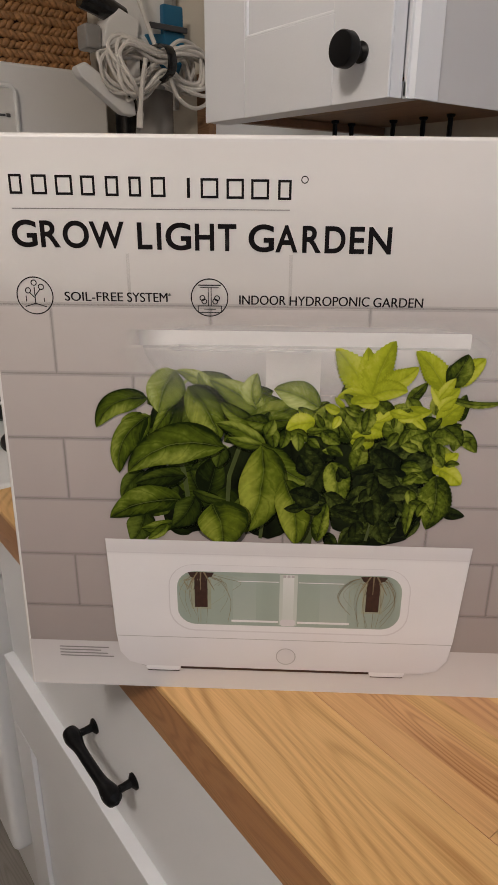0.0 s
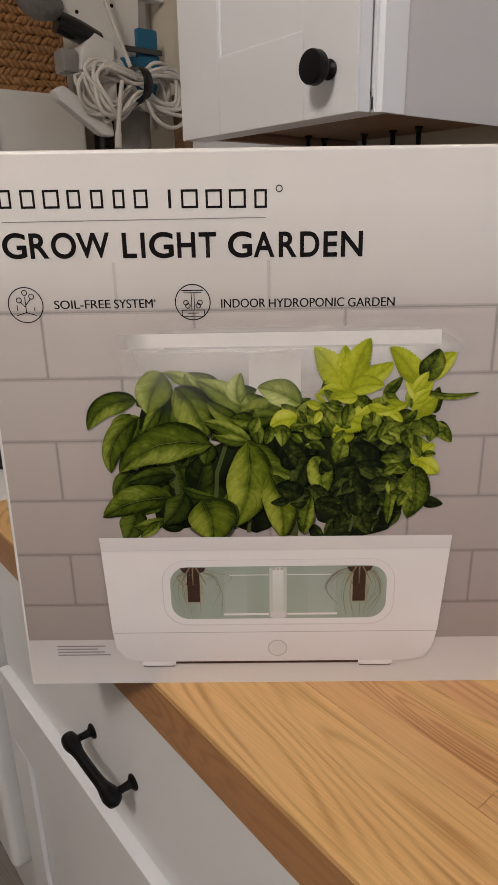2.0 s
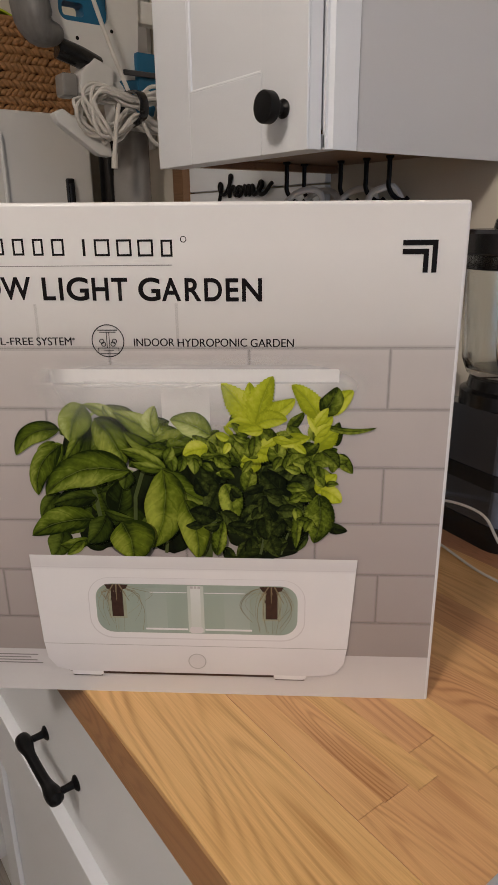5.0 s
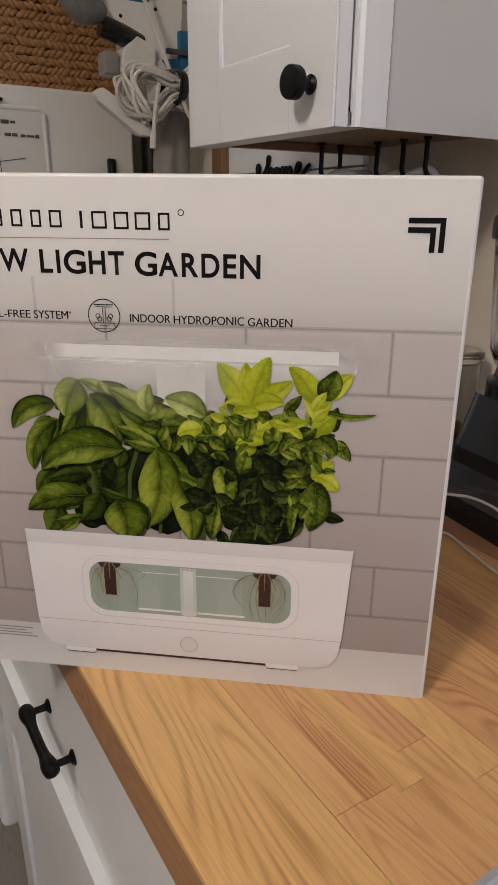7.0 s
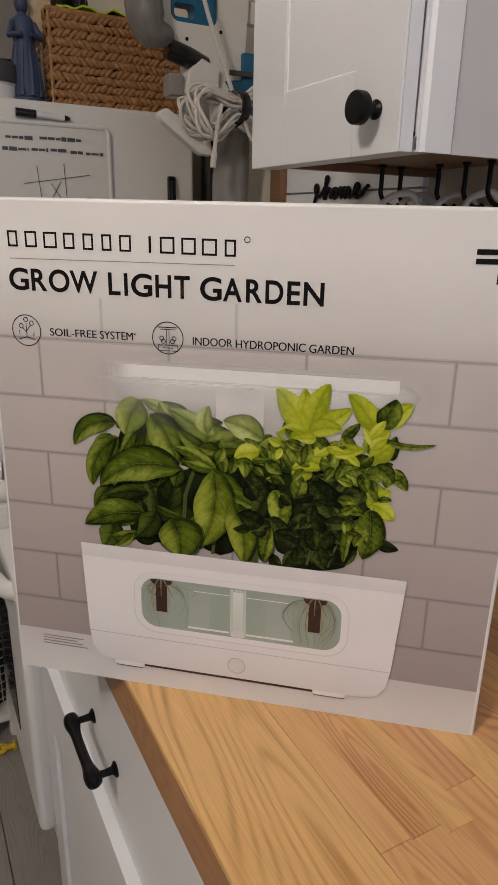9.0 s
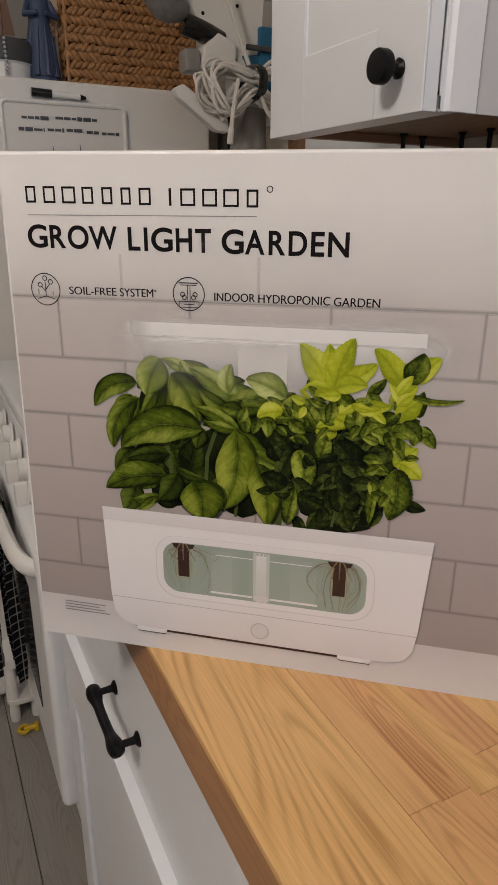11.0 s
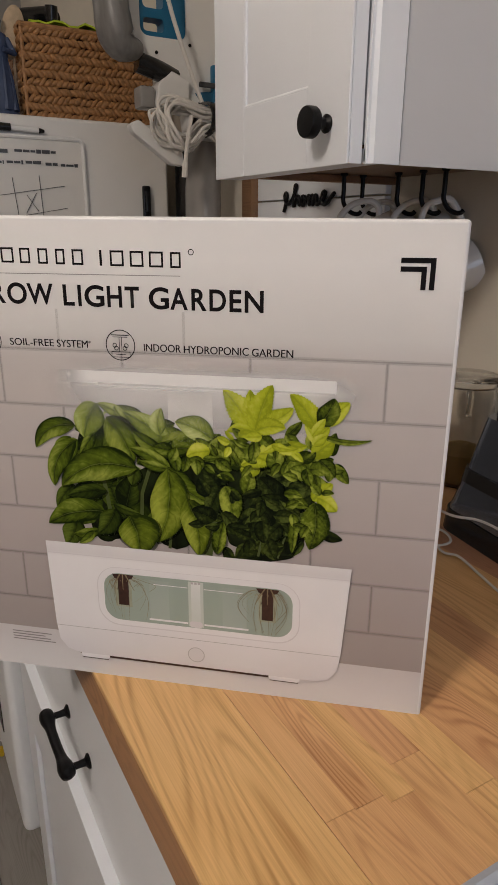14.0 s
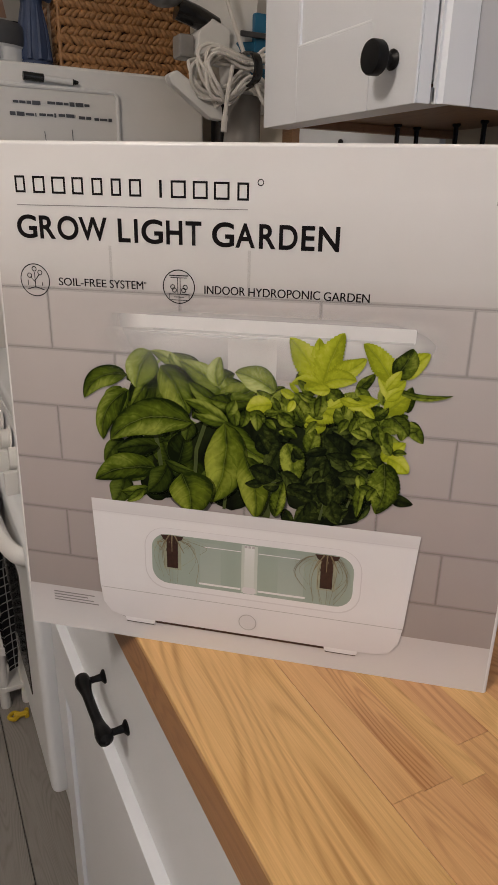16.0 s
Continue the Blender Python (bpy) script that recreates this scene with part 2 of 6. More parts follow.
CARTON = mat("white_carton", (0.80, 0.79, 0.79), 0.42, vary=0.02, scale=20, bump=0.08, coat=0.15)
INK = mat("black_ink", (0.006, 0.005, 0.006), 0.5, vary=0.1, spec=0.15)
GREY_INK = mat("grey_ink", (0.25, 0.23, 0.23), 0.45, vary=0.1)
GROUT_INK = mat("grout_ink", (0.30, 0.268, 0.258), 0.42, vary=0.08, scale=40)
GROUT_INK.node_tree.nodes["Principled BSDF"].inputs["Alpha"].default_value = 0.15
SOFT_GROUT = mat("soft_grout_ink", (0.30, 0.268, 0.258), 0.42, vary=0.08, scale=40)
SOFT_GROUT.node_tree.nodes["Principled BSDF"].inputs["Alpha"].default_value = 0.16
PALE_GROUT = mat("pale_grout_ink", (0.55, 0.525, 0.51), 0.42, vary=0.04, scale=40)
PALE_GROUT.node_tree.nodes["Principled BSDF"].inputs["Alpha"].default_value = 0.16
POT_INK = mat("planter_ink", (0.80, 0.785, 0.80), 0.42, vary=0.03, scale=14)
POT_SHADE = mat("planter_shade_ink", (0.68, 0.655, 0.67), 0.42, vary=0.04, scale=14)
POT_LINE = mat("planter_line_ink", (0.47, 0.45, 0.45), 0.42, vary=0.05)
WATER_INK = mat("water_ink", (0.335, 0.40, 0.345), 0.42, vary=0.12, scale=22, stretch=(3, 1, 0.4))
WATER_PALE = mat("water_pale_ink", (0.55, 0.59, 0.545), 0.42, vary=0.06)
CORK_INK = mat("plug_ink", (0.042, 0.016, 0.011), 0.5, vary=0.6, scale=380)
ROOT_INK = mat("root_ink", (0.24, 0.19, 0.11), 0.5, vary=0.5, scale=160)
ROOT_PALE = mat("root_pale_ink", (0.34, 0.36, 0.26), 0.5, vary=0.3, scale=160)
STEM_DARK = mat("dark_stem_ink", (0.050, 0.070, 0.012), 0.45, vary=0.5, scale=160)
STEM_INK = mat("stem_ink", (0.22, 0.30, 0.055), 0.45, vary=0.25, scale=90)
OAK = wood("oiled_oak", (0.39, 0.185, 0.056), (0.80, 0.505, 0.228), across=17.0, tone=0.14)
# darker copy of the oak: the front edge's shade is in its colour
OAK_SHADED = wood("shaded_oak", (0.27, 0.115, 0.04), (0.50, 0.26, 0.11), tone=0.2)
OAK_BROWN = wood("brown_oak", (0.29, 0.125, 0.050), (0.56, 0.30, 0.15), across=30.0, tone=0.2)
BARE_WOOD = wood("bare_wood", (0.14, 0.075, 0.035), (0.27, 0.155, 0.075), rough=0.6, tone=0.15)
FLOOR_WOOD = wood("grey_floor_board", (0.20, 0.187, 0.172), (0.33, 0.312, 0.29), rough=0.45, across=14, tone=0.3)
WICKER = mat("wicker", (0.32, 0.158, 0.060), 0.6, vary=0.75, scale=90, bump=0.6, bump_scale=300)
# darkened wicker for the core: shade between the strands as colour
WICKER_SHADE = mat("wicker_gap_shade", (0.05, 0.023, 0.010), 0.8, vary=0.4, scale=60)
BLUE = mat("blue_plastic", (0.010, 0.125, 0.245), 0.4, vary=0.15)
WHITE_PLASTIC = mat("white_plastic", (0.72, 0.72, 0.71), 0.35, vary=0.04)
GREY_PLASTIC = mat("grey_plastic", (0.27, 0.26, 0.25), 0.2, vary=0.12, scale=25)
SMOKE = mat("smoked_plastic", (0.17, 0.165, 0.16), 0.42, vary=0.35, scale=25, stretch=(4, 4, 0.4))
CORD = mat("white_cord", (0.66, 0.64, 0.61), 0.5, vary=0.1, scale=60)
CERAMIC = mat("white_ceramic", (0.78, 0.77, 0.75), 0.18, vary=0.03, coat=0.3)
YELLOW = mat("yellow_plastic", (0.62, 0.42, 0.02), 0.45, vary=0.1)
LIME = mat("lime_cloth", (0.42, 0.56, 0.02), 0.7, vary=0.25, scale=40, bump=0.4)
BLUE_GLAZE = mat("blue_painted_plaster", (0.035, 0.055, 0.115), 0.6, vary=0.35, scale=45, stretch=(3, 3, 0.6))
CREAM = mat("cream_plaster", (0.50, 0.38, 0.25), 0.7, vary=0.3, scale=90, bump=0.5, bump_scale=260)
BOARD = mat("whiteboard", (0.66, 0.645, 0.615), 0.4, vary=0.02, bump_scale=30)
BROWN_GLAZE = mat("brown_figure", (0.16, 0.085, 0.05), 0.6, vary=0.3, scale=40)
CLEAR = glass("clear_glass", (0.93, 0.95, 0.94))
CLEAR_PLASTIC = glass("clear_plastic", (0.90, 0.89, 0.86), 0.08)
BLUE_GLASS = glass("blue_glass", (0.45, 0.75, 0.9), 0.05)
PASTA = mat("dry_pasta", (0.33, 0.225, 0.075), 0.6, vary=0.4, scale=60, bump=0.6)
TRAY_GREY = mat("grey_tray", (0.44, 0.49, 0.58), 0.4, metal=0.2, vary=0.12)


def check_cloth():
    """Black cotton with a woven white check."""
    m = bpy.data.materials.new("black_check_cotton")
    m.use_nodes = True
    nt = m.node_tree
    n, link = nt.nodes, nt.links.new
    b = n["Principled BSDF"]
    b.inputs["Roughness"].default_value = 0.9
    co = n.new("ShaderNodeTexCoord")
    sep = n.new("ShaderNodeSeparateXYZ")
    link(co.outputs["UV"], sep.inputs[0])
    lines = []
    for i in (0, 1):
        k = n.new("ShaderNodeMath")
        k.operation = "FRACT"
        link(sep.outputs[i], k.inputs[0])
        g = n.new("ShaderNodeMath")
        g.operation = "GREATER_THAN"
        g.inputs[1].default_value = 0.87
        link(k.outputs[0], g.inputs[0])
        lines.append(g.outputs[0])
    mx = n.new("ShaderNodeMath")
    mx.operation = "MAXIMUM"
    link(lines[0], mx.inputs[0])
    link(lines[1], mx.inputs[1])
    c = n.new("ShaderNodeMix")
    c.data_type = "RGBA"
    c.inputs[6].default_value, c.inputs[7].default_value = (0.012, 0.012, 0.014, 1), (0.5, 0.5, 0.48, 1)
    link(mx.outputs[0], c.inputs[0])
    link(c.outputs[2], b.inputs["Base Color"])
    return m


CHECK = check_cloth()

# ---- building helpers ----
ROOT = {}


def thing(name, m=None, label="", category="", group="", kind=""):
    """An Empty at the base of a thing."""
    ob = new(name)
    m = m or Matrix()
    ob.matrix_basis = m
    ob.empty_display_size = 0.05
    ROOT[ob] = m
    return tagged(ob, label, category, group, kind)


def true_normals(bm, smooth):
    """Corner normals weighted by face area, so that wide faces stay flat beside their rounded edges."""
    limit = math.cos(radians(smooth))
    area = {f: f.calc_area() for f in bm.faces}
    out = []
    for f in bm.faces:
        for lp in f.loops:
            total = Vector()
            for g in lp.vert.link_faces:
                if g.normal.dot(f.normal) > limit:
                    total += g.normal * area[g]
            out.append((total if total.length > 1e-12 else f.normal).normalized())
    return out


def part(name, bm, material, parent=None, label="", local=False, smooth=35, kind=""):
    """Links a bmesh as one mesh object. Its points are in the room's frame, or in the thing's own if local."""
    mesh = bpy.data.meshes.new(name)
    m = ROOT.get(parent)
    if parent is not None and not local:
        bm.transform(m.inverted())
    bmesh.ops.recalc_face_normals(bm, faces=bm.faces)
    bent = true_normals(bm, smooth) if smooth and len(bm.faces) < 500 else None
    bm.to_mesh(mesh)
    bm.free()
    if smooth:
        mesh.shade_smooth()
        mesh.set_sharp_from_angle(angle=radians(smooth))
    if bent:
        mesh.normals_split_custom_set(bent)
    mesh.materials.append(material)
    ob = new(name, mesh)
    if parent is not None:
        ob.parent = parent
        ROOT[ob] = m
    return tagged(ob, label, kind=kind)


def solo(name, bm, material, label, category, kind="", group="", smooth=35):
    ob = part(name, bm, material, smooth=smooth)
    return tagged(ob, label, category, group, kind)


def block(x0, x1, y0, y1, z0, z1, bevel=0.0, seg=2, bm=None):
    """A box, with its edges rounded."""
    own = bmesh.new()
    bmesh.ops.create_cube(own, size=1.0, matrix=Matrix.Translation(((x0 + x1) / 2, (y0 + y1) / 2, (z0 + z1) / 2)) @ Matrix.Diagonal((x1 - x0, y1 - y0, z1 - z0, 1)))
    if bevel:
        bmesh.ops.bevel(own, geom=own.edges[:], offset=bevel, segments=seg, affect="EDGES", profile=0.5)
    return own if bm is None else join(bm, own)


def join(bm, other):
    """Adds other to bm and frees it."""
    mesh = bpy.data.meshes.new("joining")
    other.to_mesh(mesh)
    other.free()
    bm.from_mesh(mesh)
    bpy.data.meshes.remove(mesh)
    return bm


def turned(profile, m=None, seg=32, bm=None):
    """A shape of revolution about z from (radius, height) pairs."""
    own = bmesh.new()
    rings = []
    for r, z in profile:
        if r < 1e-5:
            rings.append([own.verts.new((0, 0, z))])
        else:
            rings.append([own.verts.new((r * math.cos(2 * math.pi * i / seg), r * math.sin(2 * math.pi * i / seg), z)) for i in range(seg)])
    for a, b in zip(rings, rings[1:]):
        for i in range(seg):
            j = (i + 1) % seg
            if len(a) == 1 and len(b) > 1:
                own.faces.new((a[0], b[i], b[j]))
            elif len(b) == 1 and len(a) > 1:
                own.faces.new((a[i], a[j], b[0]))
            elif len(a) > 1:
                own.faces.new((a[i], a[j], b[j], b[i]))
    for ring, last in ((rings[0], False), (rings[-1], True)):
        if len(ring) > 2:
            own.faces.new(ring if last else ring[::-1])
    if m is not None:
        own.transform(m)
    return own if bm is None else join(bm, own)


def rounded_path(points, steps=6, closed=False):
    """Points along a smooth curve through the given ones."""
    p = [Vector(q) for q in points]
    out = []
    count = len(p) if closed else len(p) - 1
    for i in range(count):
        a = p[i - 1] if i or closed else p[0]
        b, c = p[i], p[(i + 1) % len(p)]
        d = p[(i + 2) % len(p)] if i + 2 < len(p) or closed else p[-1]
        for k in range(steps):
            t = k / steps
            out.append(0.5 * (2 * b + (c - a) * t + (2 * a - 5 * b + 4 * c - d) * t * t + (3 * b - a - 3 * c + d) * t ** 3))
    if not closed:
        out.append(p[-1])
    return out


def tube(points, r, seg=8, closed=False, bm=None, flat=1.0):
    """A round bar along points; r is one radius or one for each point; flat squashes it."""
    own = bmesh.new()
    p = [Vector(q) for q in points]
    n = len(p)
    up = Vector((0, 0, 1))
    rings = []
    for i in range(n):
        d = (p[(i + 1) % n] - p[i - 1]) if closed else (p[min(i + 1, n - 1)] - p[max(i - 1, 0)])
        d.normalize()
        if abs(d.dot(up)) > 0.95:
            up = Vector((1, 0, 0)) if abs(d.x) < 0.9 else Vector((0, 1, 0))
        s = d.cross(up).normalized()
        up = s.cross(d).normalized()
        rr = r[i] if isinstance(r, (list, tuple)) else r
        rings.append([own.verts.new(p[i] + rr * (math.cos(2 * math.pi * k / seg) * s + flat * math.sin(2 * math.pi * k / seg) * up)) for k in range(seg)])
    for i in range(n if closed else n - 1):
        a, b = rings[i], rings[(i + 1) % n]
        for k in range(seg):
            own.faces.new((a[k], a[(k + 1) % seg], b[(k + 1) % seg], b[k]))
    if not closed:
        own.faces.new(rings[0][::-1])
        own.faces.new(rings[-1])
    return own if bm is None else join(bm, own)


def prism(outline, h0, h1, axis="z", bevel=0.0, bm=None):
    """An outline of (a, b) pairs drawn out from h0 to h1 along an axis: z takes x, y; y takes x, z; x takes y, z."""
    place = {"z": lambda a, b, h: (a, b, h), "y": lambda a, b, h: (a, h, b), "x": lambda a, b, h: (h, a, b)}[axis]
    own = bmesh.new()
    low = [own.verts.new(place(a, b, h0)) for a, b in outline]
    high = [own.verts.new(place(a, b, h1)) for a, b in outline]
    own.faces.new(low)
    own.faces.new(high[::-1])
    for i in range(len(outline)):
        j = (i + 1) % len(outline)
        own.faces.new((low[i], high[i], high[j], low[j]))
    if bevel:
        bmesh.ops.recalc_face_normals(own, faces=own.faces)
        bmesh.ops.bevel(own, geom=own.edges[:], offset=bevel, segments=2, affect="EDGES", profile=0.5)
    return own if bm is None else join(bm, own)


def round_rect(x0, x1, y0, y1, r, seg=6):
    """The outline of a rectangle with round corners."""
    out = []
    for cx, cy, a0 in ((x1 - r, y1 - r, 0), (x0 + r, y1 - r, 90), (x0 + r, y0 + r, 180), (x1 - r, y0 + r, 270)):
        for k in range(seg + 1):
            a = radians(a0 + 90 * k / seg)
            out.append((cx + r * math.cos(a), cy + r * math.sin(a)))
    return out


def lettering(words, x0, x1, y0, y1, heavy=0.0, shear=0.0):
    """Built-in letters as flat faces that fill the rectangle in x and y."""
    data = bpy.data.curves.new("letters", "FONT")
    data.body, data.size, data.offset, data.shear = words, 1.0, heavy, shear
    data.resolution_u = 8
    ob = new("letters", data)
    mesh = bpy.data.meshes.new_from_object(ob.evaluated_get(bpy.context.evaluated_depsgraph_get()))
    bpy.data.objects.remove(ob)
    bm = bmesh.new()
    bm.from_mesh(mesh)
    bpy.data.meshes.remove(mesh)
    xs, ys = [v.co.x for v in bm.verts], [v.co.y for v in bm.verts]
    for v in bm.verts:
        v.co.x = x0 + (v.co.x - min(xs)) / (max(xs) - min(xs)) * (x1 - x0)
        v.co.y = y0 + (v.co.y - min(ys)) / (max(ys) - min(ys)) * (y1 - y0)
    return bm

# ---- the room ----
COUNTER = 0.914


def structure(name, bm, material, label, category, smooth=35):
    return solo(name, bm, material, label, category, kind="structure", smooth=smooth)


wall_east = structure("wall_east", block(0.635, 0.755, -2.4, 3.0, 0, 2.44), WALL, "off-white painted wall behind the counter and the range", "wall")
wall_north = structure("wall_north", block(-2.0, 0.755, 3.0, 3.12, 0, 2.44), FAR_WALL, "grey-beige painted wall beyond the fridge", "wall")
wall_west = structure("wall_west", block(-2.12, -2.0, -2.4, 3.12, 0, 2.44), BOUNCE_CUT_WALL, "unseen wall across the aisle, brown to cut bounced light", "wall")
south = bmesh.new()
for a in ((-2.12, -0.45, -2.52, -2.4, 0, 2.44), (0.65, 0.755, -2.52, -2.4, 0, 2.44), (-0.45, 0.65, -2.52, -2.4, 0, 1.0), (-0.45, 0.65, -2.52, -2.4, 2.05, 2.44)):
    block(*a, bm=south)
wall_south = structure("wall_south", south, WALL, "off-white painted wall with a window opening", "wall")
ceiling = structure("ceiling", block(-2.12, 0.755, -2.52, 3.12, 2.44, 2.54), CEILING, "flat white painted kitchen ceiling", "ceiling")
floor = structure("floor", block(-2.12, 0.755, -2.52, 3.12, -0.1, -0.012), DARK_GREY, "grey wood-look plank floor of the kitchen", "floor")

# ---- oak worktop, its staves are laid at the end of the file ----
worktop = thing("worktop", Matrix.Translation((0.3, -0.6, COUNTER - 0.046)), "oiled oak butcher-block worktop of glued staves", "worktop")
part("slab", block(0.0, 0.632, -1.7, 0.466, COUNTER - 0.046, COUNTER - 0.005, 0.001), OAK_SHADED, worktop, "sawn edge of the block, darkened to show its shade")

# ---- base cabinet under the worktop ----


def shaker(parent, x, y0, y1, z0, z1, frame_w=0.06, thick=0.019, recess=0.007):
    """A frame-and-panel front that faces -x at x."""
    for nm, a in (("stile", (y0, y0 + frame_w, z0, z1)), ("stile", (y1 - frame_w, y1, z0, z1)), ("rail", (y0 + frame_w, y1 - frame_w, z0, z0 + frame_w)), ("rail", (y0 + frame_w, y1 - frame_w, z1 - frame_w, z1))):
        bm = block(x, x + thick, *a, 0.0012)
        part(nm, bm, WHITE_PAINT, parent)
    part("panel", block(x + recess, x + thick - 0.002, y0 + frame_w - 0.004, y1 - frame_w + 0.004, z0 + frame_w - 0.004, z1 - frame_w + 0.004), WHITE_PAINT, parent)


def pull(parent, y0, y1, x, z, reach=0.0215):
    """A black bar pull on two posts; the posts stand on a front at x. The bar swells over each post."""
    pts, radii = [], []
    for k in range(49):
        t = k / 48
        y = y0 - 0.011 + (y1 - y0 + 0.022) * t
        near = min(abs(y - y0), abs(y - y1))
        swell = 0.0049 + 0.0030 * math.exp(-(near / 0.011) ** 2)
        end = min(t, 1 - t) * 48
        pts.append((x - reach - 0.0012 * math.sin(math.pi * t), y, z))
        radii.append(swell * min(1.0, 0.35 + 0.33 * end) if end < 2 else swell)
    handle = part("handle", tube(pts, radii, 16), BLACK_METAL, parent, "matt black metal bar pull")
    k = reach / 0.0165
    for y in (y0, y1):
        part("post", turned([(0.0072, 0), (0.0074, 0.0014), (0.0060, 0.0026), (0.0038, 0.0042), (0.0033, 0.008 * k), (0.0035, 0.012 * k), (0.0045, 0.0150 * k), (0, 0.0165 * k)], Matrix.Translation((x, y, z)) @ pose(0, 0, 0, 0, -90, 0), 18), BLACK_METAL, handle)
        part("screw", turned([(0.0019, 0), (0.0017, 0.0004), (0, 0.0005)], Matrix.Translation((x - reach - 0.0075, y, z + 0.001)) @ pose(0, 0, 0, 0, -90, 0), 12), DARK_GREY, handle)


def base_cabinet(y0, y1, label):
    cab = thing("base_cabinet", Matrix.Translation((0.3, (y0 + y1) / 2, 0)), label, "cabinet", "base cabinets")
    part("body", block(0.016, 0.62, y0, y1, 0.09, COUNTER - 0.0465, 0.001), WHITE_PAINT, cab)
    part("toe_kick", block(0.07, 0.6, y0 + 0.002, y1 - 0.002, 0.0, 0.089), WHITE_PAINT, cab)
    drawer = part("drawer_front", block(0.0036, 0.0155, y0 + 0.003, y1 - 0.003, 0.7012, COUNTER - 0.048, 0.0016), WHITE_PAINT, cab)
    return cab, drawer


cab, drawer = base_cabinet(-0.13, 0.462, "white painted base cabinet with drawer and shaker door")
pull(drawer, 0.132, 0.208, 0.0036, 0.774)
door = part("door", block(-0.0010, 0.0155, -0.127, 0.459, 0.10, 0.5995, 0.0005), WHITE_PAINT, cab)
part("top_rail", block(-0.0078, 0.0155, -0.127, 0.459, 0.600, 0.7000, 0.0014), WHITE_PAINT, door)
part("stile", block(-0.0078, -0.0012, 0.400, 0.459, 0.10, 0.599, 0.0012), WHITE_PAINT, door)
part("stile", block(-0.0078, -0.0012, -0.127, -0.068, 0.10, 0.599, 0.0012), WHITE_PAINT, door)
part("bottom_rail", block(-0.0078, -0.0012, -0.067, 0.399, 0.10, 0.16, 0.0012), WHITE_PAINT, door)
cab2, drawer2 = base_cabinet(-1.0, -0.134, "white painted base cabinet with one wide drawer")
pull(drawer2, -0.60, -0.524, 0.0036, 0.774)
shaker(cab2, -0.0125, -0.997, -0.137, 0.10, 0.6885)

# ---- wall cabinet over the worktop ----
wc = thing("wall_cabinet", Matrix.Translation((0.48, 0.33, 1.32)), "white painted shaker wall cabinet, black round knob", "cabinet")
part("body", block(0.336, 0.634, 0.182, 0.485, 1.334, 2.2), WHITE_PAINT, wc)
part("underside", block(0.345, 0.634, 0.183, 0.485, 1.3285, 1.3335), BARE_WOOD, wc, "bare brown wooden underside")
part("side_stile", prism([(0.3335, 0.186), (0.3395, 0.1775), (0.372, 0.1775), (0.374, 0.1815), (0.374, 0.1818), (0.3335, 0.1818)][::-1], 1.314, 2.2, "z"), WHITE_PAINT, wc, smooth=20)
part("side_panel", block(0.3745, 0.633, 0.1795, 0.1815, 1.314, 2.2), SIDE_SHADED, wc, "grey side panel, weaker light put into its colour")
part("bottom_lip", block(0.3335, 0.358, 0.1825, 0.485, 1.3150, 1.328, 0.001), WHITE_PAINT, wc)
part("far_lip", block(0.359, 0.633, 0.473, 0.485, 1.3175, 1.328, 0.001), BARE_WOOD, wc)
upper_door = part("door", block(0.3148, 0.3305, 0.1845, 0.468, 1.3135, 2.19, 0.001), WHITE_PAINT, wc)
for nm, a in (("stile", (0.184, 0.2545)), ("stile", (0.392, 0.4685))):
    part(nm, block(0.3115, 0.3145, *a, 1.313, 2.19, 0.0012), WHITE_PAINT, upper_door)
part("rail", block(0.3115, 0.3145, 0.2549, 0.3916, 1.313, 1.389, 0.0012), WHITE_PAINT, upper_door)
part("rail", block(0.3115, 0.3145, 0.2549, 0.3916, 2.115, 2.19, 0.0012), WHITE_PAINT, upper_door)
for nm, a in (("bead", ((0.2553, 1.3895), (0.2553, 2.1145))), ("bead", ((0.3912, 1.3895), (0.3912, 2.1145))), ("bead", ((0.2553, 1.3897), (0.3912, 1.3897)))):
    (ya, za), (yb, zb) = a
    part(nm, tube([(0.3146, ya, za), (0.3146, yb, zb)], 0.0026, 10), WHITE_PAINT, upper_door)
part("knob", turned([(0.0085, 0), (0.009, 0.002), (0.0055, 0.005), (0.0052, 0.012), (0.008, 0.0145), (0.0140, 0.016), (0.0148, 0.0175), (0.0148, 0.0255), (0.0140, 0.027), (0, 0.0277)], Matrix.Translation((0.3112, 0.218, 1.352)) @ pose(0, 0, 0, 0, -90, 0), 36), BLACK_METAL, upper_door, "matt black round cabinet knob")

# ---- shiplap strip on the wall, its wooden edge, the sign ----
shiplap = thing("shiplap_panel", Matrix.Translation((0.63, 0.7, 0.93)), "white painted shiplap boards with brown wooden edge strip", "wall panel")
for k in range(5):
    z = 0.93 + 0.125 * k
    part("board", block(0.622, 0.6345, 0.49, 0.895, z, z + 0.122, 0.0012), WHITE_PAINT, shiplap)
part("edge_strip", block(0.606, 0.6345, 0.896, 0.936, 0.93, 1.45, 0.002), BARE_WOOD, shiplap, "brown stained wooden strip")

